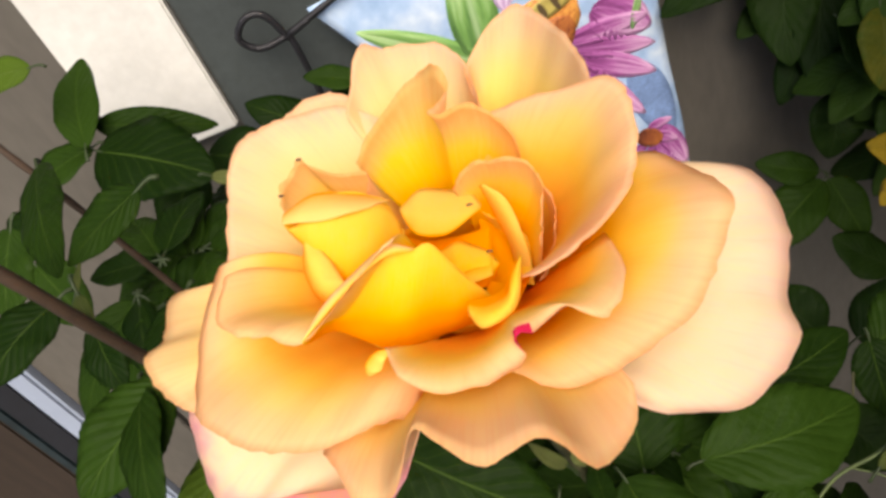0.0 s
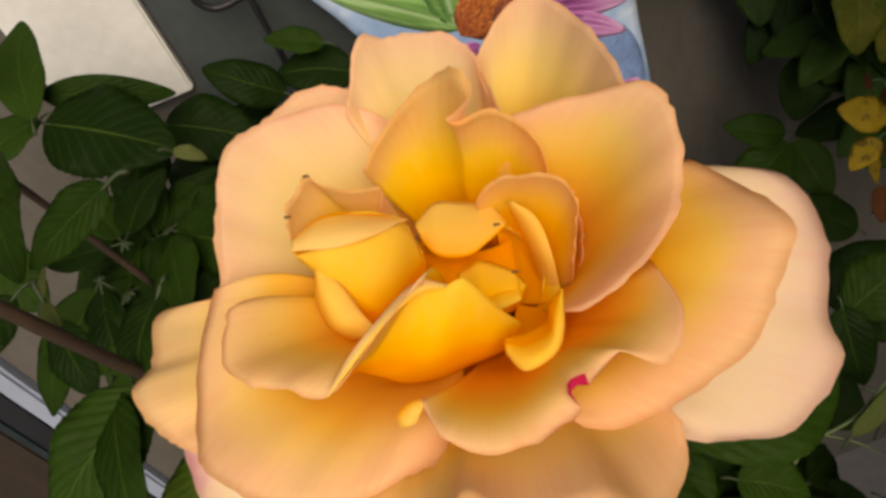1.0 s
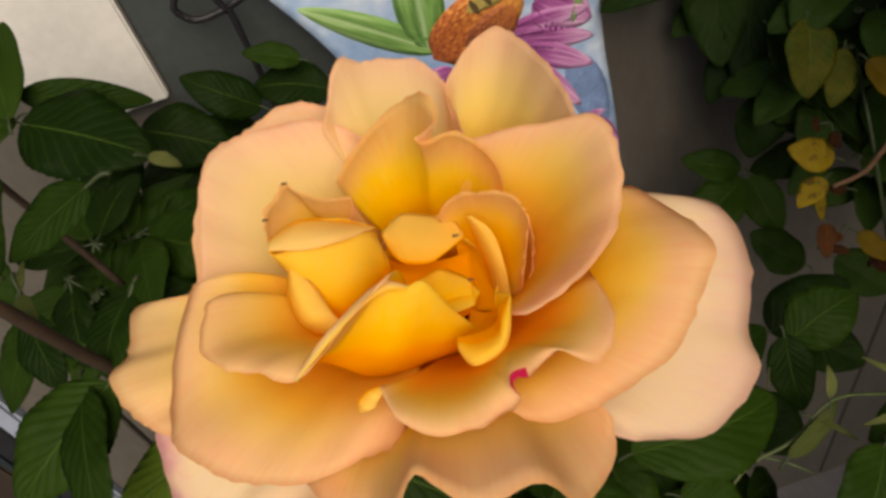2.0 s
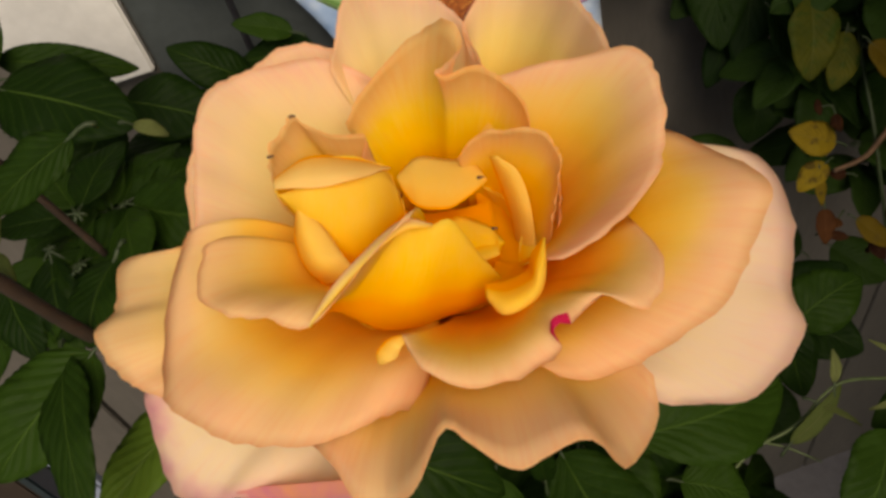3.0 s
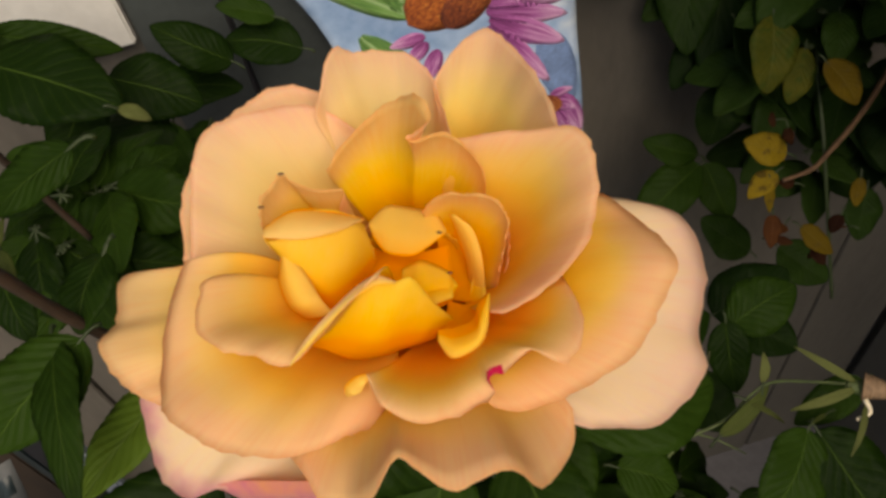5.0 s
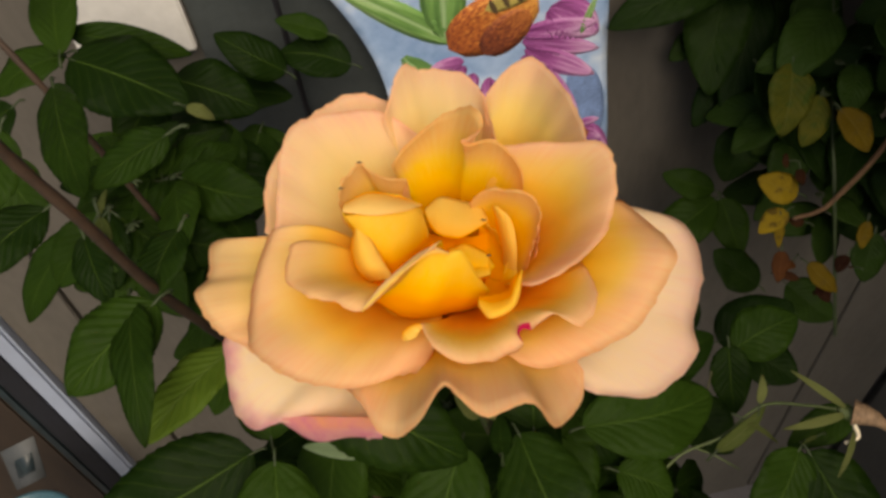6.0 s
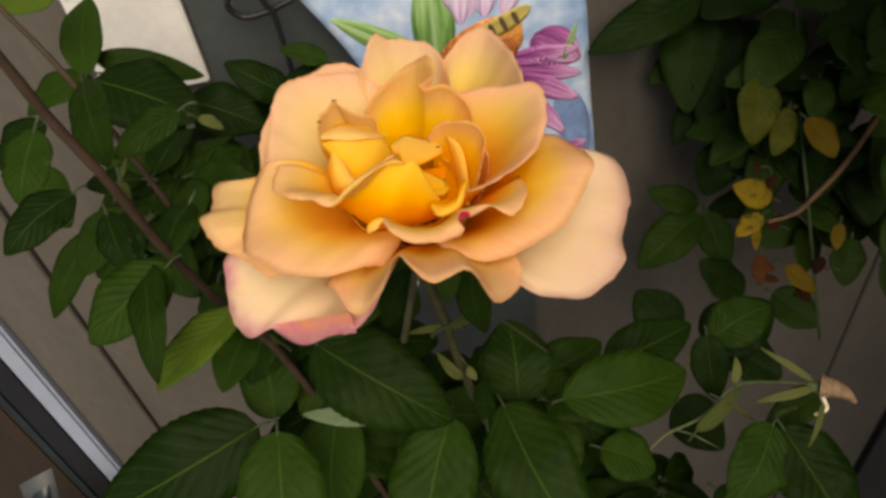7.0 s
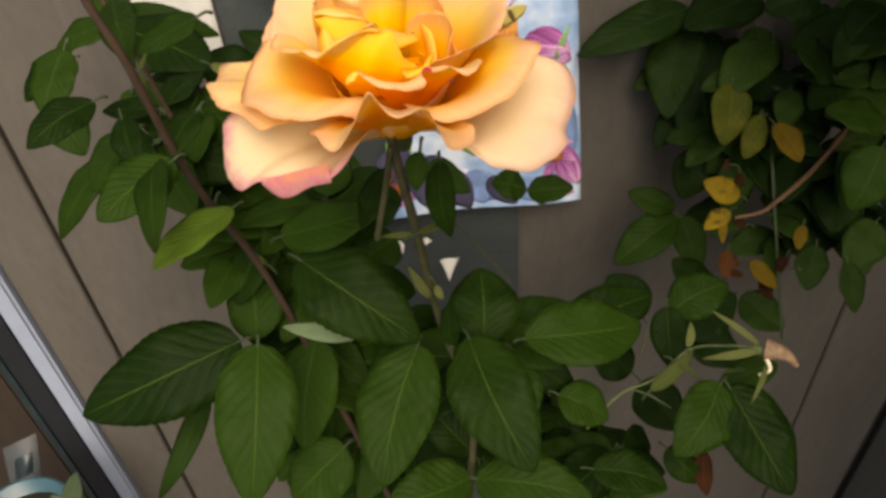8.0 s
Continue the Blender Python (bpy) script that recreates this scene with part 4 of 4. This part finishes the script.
def petal(rim, rise, push, back, lift, pale=0.0, blush=0.0, spot=0.0, wave=0.5, heart=False, recurve=0.0, core=0.5, fine=41, keen=6, body=None, ease=False):
    """One petal, in millimetres round the bloom's axis: its rim, and how it rises from the foot, swells outward and meets the rim."""
    petal_count[0] += 1
    rnd = random.Random(petal_count[0] * 7)
    nu, nv = fine, 19
    edge = spline(rim, nu)
    mean = sum(edge, Vector()) / nu
    mean_out = Vector((mean.x, mean.y, 0))
    mean_out = mean_out.normalized() if mean_out.length > 1 else Vector((0, -1, 0))
    phase = rnd.uniform(0, 6)
    rows = [[] for _ in range(nv)]
    # the body follows a calmer rim; the scallops grow only toward the edge
    calm = []
    source = spline(body, nu) if body else edge
    for i in range(nu):
        k = min(keen, i, nu - 1 - i)
        calm.append(sum(source[i - k:i + k + 1], Vector()) / (2 * k + 1))
    for i, (r, scallop) in enumerate((c, e - c) for c, e in zip(calm, edge)):
        own = Vector((r.x, r.y, 0))
        out = (mean_out * 0.5 + (own.normalized() if own.length > 1 else mean_out) * 0.5).normalized()
        foot = out * 3.5
        a = foot + Vector((0, 0, rise)) + out * push
        full = math.sin(math.pi * i / (nu - 1)) ** 0.6 if ease and 0 < i < nu - 1 else (0.0 if ease else 1.0)
        b = r - out * back * full + Vector((0, 0, lift * full))
        for j in range(nv):
            v = j / (nv - 1)
            w = 1 - v
            p = foot * w ** 3 + a * 3 * w * w * v + b * 3 * w * v * v + r * v ** 3 + scallop * v ** 5
            u = i / (nu - 1)
            p.z += wave * v * v * (0.7 * math.sin(u * 19 + phase) + 0.5 * math.sin(u * 43 + phase * 2) * v)
            p.z += 0.28 * wave * v * math.sin(u * 31 + phase * 3 + 3 * v) + 0.5 * wave * v * v * math.sin(u * 9 + phase * 5 - 2 * v)
            if recurve and v > 0.8:
                k = ((v - 0.8) / 0.2) ** 3 * 2 * recurve * (0.6 + 0.4 * math.sin(u * 7 + phase))
                p += (out * -0.5 - Vector((0, 0, 1.0))) * k
            p += out * 0.5 * v * v * math.sin(u * 90 + 3 * math.sin(u * 23 + phase)) * wave * (v > 0.97)
            rows[j].append(ROSE @ (p * 0.001))
    bm = sheet(rows, 0.0003, 0.75)
    return part("petal", bm, [petal_material(pale, blush, spot, heart, False, core), petal_material(pale if heart else max(pale, 0.3), blush, spot, heart, True, core)], bloom)


def speck(at):
    """A dried brown point on a petal's tip."""
    at = ROSE @ (Vector(at) * 0.001)
    part("dry_tip", tube([at, at + Vector((0.0004, -0.0003, 0.0003)), at + Vector((0.0009, -0.0004, 0.0003))], (0.00026, 0.00014), 7, 6), bark_rust, bloom)


def fold(edge_a, edge_b, bulge, pale=0.0, blush=0.0, heart=True, curl=0.0, skew=1.0, core=0.5):
    """A rolled or folded piece of a petal between two edges, in millimetres round the bloom's axis."""
    petal_count[0] += 1
    rnd = random.Random(petal_count[0] * 7)
    nu, nv = 25, 11
    a, b = spline(edge_a, nu), spline(edge_b, nu)
    toward = Vector((0.0, -0.5, 0.87))
    phase = rnd.uniform(0, 6)
    rows = []
    for j in range(nv):
        v = j / (nv - 1)
        row = []
        for i in range(nu):
            u = i / (nu - 1)
            p = a[i].lerp(b[i], v) + toward * (bulge * math.sin(math.pi * v ** skew) * (0.25 + 0.75 * math.sin(math.pi * u)))
            p += toward * (curl * (v - 0.5) * math.sin(math.pi * u)) + Vector((0, 0, 0.25 * v * math.sin(u * 15 + phase)))
            row.append(ROSE @ (p * 0.001))
        rows.append(row)
    return part("petal", sheet(rows, 0.0003), [petal_material(pale, blush, 0.0, heart, False, core), petal_material(pale if heart else max(pale, 0.3), blush, 0.0, heart, True, core)], bloom)


petal([(-45, 8, 26), (-45, 25, 26), (-33, 40, 28), (-24, 45, 27), (-15, 43, 26), (-7, 37, 26)], rise=14, push=14, back=8, lift=-10, pale=0.7)
petal([(47, 12, 22), (57, 6, 25), (60, -5, 24), (56, -17, 23), (55, -26, 24), (45, -34, 23), (36, -34, 23), (29, -33, 28), (22, -28, 31)], rise=6, push=12, back=22, lift=9, pale=1.0, blush=0.15, recurve=0.5, core=0.3)
petal([(-52, -16, 27), (-53, -21, 27), (-52, -33, 21), (-47, -38, 18), (-39, -37, 22), (-33, -41, 18), (-23, -41, 25), (-17, -42, 30), (-11, -38, 33)], rise=6, push=12, back=20, lift=9, pale=1.0, blush=0.8, core=0.3)
petal([(12, 26, 35), (10, 39, 33), (17, 47, 34), (23, 48, 35), (28, 39, 37), (31, 29, 42), (32, 19, 46)], rise=14, push=12, back=6, lift=-8, pale=0.5, recurve=0.4, core=0.6)
petal([(-15, 33, 35), (-13, 40, 36), (-10, 46, 38), (-5, 47, 35), (3, 48, 32), (9, 42, 33), (11, 32, 35), (12, 23, 40)], rise=14, push=10, back=4, lift=-8, recurve=0.5, pale=0.7)
petal([(-43, 6, 30), (-57, 6, 27), (-57, -4, 31), (-58, -10, 36), (-53, -18, 36), (-46, -22, 37), (-37, -29, 37)], rise=10, push=14, back=20, lift=0, recurve=0.5, pale=0.25, core=0.62)
petal([(-22, -33, 40), (-18, -37, 45), (-15, -42, 47), (-11, -44, 48), (-6, -42, 55), (-1, -37, 64), (2, -39, 62), (6, -42, 60), (10, -41, 60), (15, -40, 60), (20, -43, 47), (26, -37, 41), (27, -31, 40)], rise=8, push=8, back=16, lift=-6, wave=0.2, pale=0.1, core=0.74, keen=14)
petal([(-40, 2, 37), (-40, 12, 38), (-40, 23, 39), (-36, 32, 38), (-27, 35, 36), (-15, 36, 33), (-6, 29, 34)], rise=16, push=12, back=10, lift=-8, recurve=0.7, pale=0.7)
petal([(40, 9, 36), (44, 0, 43), (46, -10, 51), (43, -17, 49), (38, -24, 47), (28, -29, 45), (19, -31, 44), (10, -29, 44)], rise=8, push=15, back=20, lift=0, recurve=0.7, pale=0.05, core=0.74)
petal([(-39, 2, 41), (-40, 2, 41), (-43, -8, 42), (-43, -23, 45), (-38, -28, 48), (-32, -32, 49), (-24, -34, 49), (-16, -34, 49), (-10, -32, 48), (-6, -31, 44)], rise=24, push=11, back=18, lift=2, recurve=0.7, pale=0.05, core=0.74)
petal([(12, 22, 40), (24, 20, 44), (35, 17, 49), (37, 10, 49), (36, 3, 49), (32, -6, 51), (24, -13, 53), (17, -16, 53)], rise=14, push=13, back=10, lift=-6, recurve=0.5, pale=0.3, core=0.66)
petal([(-5, -24, 58), (-4, -27, 59), (-2, -30, 60), (2, -32, 60), (7, -32, 59), (12, -30, 57), (14, -29, 58), (13, -27, 60), (16, -26, 59), (20, -23, 57), (23, -25, 57), (26, -25, 56), (29, -19, 55), (28, -8, 44)], rise=40, push=17, back=4, lift=4.5, spot=0.54, core=0.7, ease=True)
petal([(-12.6, 18.5, 38), (-9.1, 21.9, 41), (-3.5, 25.5, 44), (2.3, 26.5, 49), (6.4, 24.6, 53), (8.5, 21.1, 54), (8.4, 19.8, 52), (6.3, 19.5, 50), (3.8, 19.0, 48.5), (5.2, 18.6, 47), (9.2, 20.0, 46), (13.3, 19.1, 44), (16.3, 15.2, 43.5), (17.2, 11.8, 41), (17.0, 9.5, 37)], rise=17, push=4.5, back=-1, lift=-12, core=0.6, fine=65, keen=2, body=[(-12.6, 18.5, 38), (-9.1, 21.9, 41), (-3.5, 24.3, 43.5), (0, 23.3, 46), (2.2, 22, 47), (3.4, 20.6, 47.6), (4, 20, 47.6), (4.5, 19.9, 47.5), (5, 19.8, 47.2), (6, 19.8, 46.8), (9.2, 20, 46), (13.3, 19.1, 44), (16.3, 15.2, 43.5), (17.2, 11.8, 41), (17.0, 9.5, 37)])
petal([(-32, -4, 50), (-32, -6, 53), (-32, -13, 55), (-27, -18, 59), (-21, -20, 61), (-16, -22, 60), (-11, -18, 61), (-6, -13, 61), (-2, -10, 60)], rise=18, push=6, back=8, lift=2, keen=3, core=0.66)
petal([(5, 7, 42), (9, 8, 46), (13, 7, 48), (18, 5, 49), (20, 2, 47), (19, -2, 43), (17, -7, 37)], rise=15, push=3, back=-1, lift=-8, core=0.66)
petal([(-22, 1.9, 46), (-22.7, 4.6, 48), (-21.9, 7.2, 52), (-20.6, 9.7, 53), (-17.7, 12.1, 54), (-15.6, 10.5, 53), (-12.2, 10.1, 50), (-8.2, 10.7, 47), (-10.2, 8.5, 42)], rise=16, push=4, back=-1, lift=-10, core=0.55, pale=0.12, keen=1)
petal([(-20, 0, 51), (-21, 2, 52), (-16, 5, 52), (-10, 6, 50), (-6, 5, 47), (-5, 3, 44), (-4, -1, 42)], rise=16, push=2, back=-4, lift=-8, heart=True)
fold([(-16, -21, 58), (-15.3, -16.6, 49), (-12.6, -17.4, 45), (-9.6, -18.5, 42), (-5.1, -18.3, 40), (-0.7, -17, 38), (5, -15.5, 37), (9, -12.5, 36)], [(-15.7, -21.9, 61), (-12.8, -17.8, 60.5), (-9.2, -14.1, 59.5), (-5.5, -10.4, 58), (-2.4, -8.8, 57), (0.3, -10.1, 57.5), (2.9, -9.8, 57.6), (4.6, -11.2, 54.5), (6.2, -12.4, 49), (8.2, -13.1, 42)], 4.0, skew=0.6, core=0.42)
fold([(-5, 6, 40), (-4, 3, 40), (-2, 0, 41), (2, -1, 41), (5, 0, 41), (9, 3, 40)], [(-5, 7, 39), (-2, 10, 38), (2, 10, 37), (7, 8, 37), (9, 4, 39)], 1.6, pale=0.22, core=0.08)
fold([(10, 5, 44), (11, 2, 39), (12, -1, 33), (12, -5, 26)], [(11, 4, 46), (14, 1, 44), (15, -3, 38), (15, -7, 30)], 1.5, pale=0.2, core=0.08)
fold([(0, -9, 38), (4, -10, 37), (8, -9, 35), (10, -6, 36)], [(0, -2, 37), (4, -1, 37), (8, -3, 36), (10, -6, 36)], 3.0, core=0.3)
fold([(6, -17, 50), (9, -17, 50), (12, -16, 50), (13, -14, 51), (15, -12, 51)], [(6, -19, 50), (8, -22, 52), (12, -21, 52), (14, -18, 52), (15, -12, 51)], 2.5, pale=0.1, core=0.3)
fold([(-17, -11, 44), (-19, -9, 46), (-20, -5, 48), (-19, -1, 50)], [(-11, -12, 49), (-13, -9, 50), (-15, -5, 50), (-18, -1, 51)], 2.5, pale=0.2, core=0.08)
fold([(-21, 3, 53), (-16, 6, 52), (-10, 6, 49), (-5, 5, 46)], [(-21, 1, 54), (-16, 0, 54), (-10, 1, 52), (-6, 4, 48)], 1.2, pale=0.45, core=0.08)
fold([(-4.5, -23.9, 57), (-6.7, -24.1, 57), (-8.5, -25.1, 56), (-8.8, -26.2, 55)], [(-4.7, -24.4, 57), (-5.4, -25.4, 57), (-6.7, -26.5, 56), (-8.5, -26.5, 55)], 0.5, pale=0.25, core=0.1)
fold([(-15.7, -22, 61.2), (-13.1, -19.9, 61.5), (-9.8, -16.7, 61.2), (-6.1, -13.2, 60.2), (-2.8, -10.8, 58.8), (0.6, -10.6, 58.2)], [(-15.7, -21.9, 61.4), (-13.2, -18.6, 61.4), (-9.7, -14.9, 60.6), (-5.9, -11.1, 59.3), (-2.4, -9.1, 58.1), (0.7, -10.3, 58.1)], 0.4, pale=0.35, core=0.05, heart=False)
fold([(-40, -36, 22), (-35, -36, 23), (-26, -37, 28), (-17, -38, 33)], [(-40, -37, 20), (-33, -41, 18), (-24, -41, 24), (-16, -42, 29)], 1.0, pale=0.9, blush=0.95, heart=False)
fold([(-19, -1, 48), (-18, -6, 45), (-14, -10, 43), (-9, -8, 43), (-4, -1, 40)], [(-21, 1, 52), (-16, 1, 53), (-10, 2, 51), (-6, 4, 47), (-5, 3, 44)], 2.0, pale=0.05, core=0.32)
# filler folds, kept deep orange to paint the shadows between the heart petals
fold([(7, 7, 30), (7, 1, 28), (8, -7, 29)], [(12, 11, 32), (15, 2, 30), (15, -10, 33)], -2.0, core=0.8)
fold([(-9, 6, 33), (-3, 3, 32), (4, 2, 33), (9, 3, 32)], [(-8, -7, 39), (-2, -10, 42), (3, -11, 41), (9, -9, 39)], 1.0, core=0.8)
fold([(8, -9, 36), (11, -10, 36), (15, -9, 36)], [(6, -18, 45), (9, -19, 46), (12, -19, 46)], 1.0, core=0.8)
speck((7.6, 1.4, 45))
speck((8.5, -3.7, 36.5))
speck((-17.9, 12.1, 53.8))
speck((-22, 7.2, 52))
# furled petals deep in the heart
for turn, span, wide, high, cx, cy in ((270, 150, 10, 35, 2, -4), (30, 150, 11, 36, 2, -3), (150, 140, 11, 37, 1, -3), (215, 130, 14, 40, -1, -4), (90, 150, 12, 33, 1, -2), (180, 120, 17, 42, -2, -3)):
    arc = [radians(turn + span * (k / 8 - 0.5)) for k in range(9)]
    petal([(cx + wide * math.cos(q), cy + wide * math.sin(q), high - 3 - 4 * abs(k / 4 - 1) ** 2) for k, q in enumerate(arc)], rise=14, push=5, back=-1, lift=-10, heart=True, core=0.55)
# short petals that close the foot of the bloom
for turn in range(0, 360, 72):
    arc = [radians(turn + 110 * (k / 6 - 0.5)) for k in range(7)]
    petal([(15 * math.cos(q), 15 * math.sin(q), 22 - 4 * abs(k / 3 - 1) ** 2) for k, q in enumerate(arc)], rise=6, push=9, back=0, lift=-6, core=0.8)
petal([(5, -14, 26), (12, -12, 28), (17, -7, 30), (20, -1, 31), (21, 6, 31), (19, 11, 30)], rise=8, push=9, back=0, lift=-7, core=0.9)
part("receptacle", tube([ROSE @ Vector((0, 0, -0.012)), ROSE @ Vector((0, 0, -0.004)), ROSE @ Vector((0, 0, 0.003))], (0.0028, 0.006), 12, 8), sepal_green, bloom)
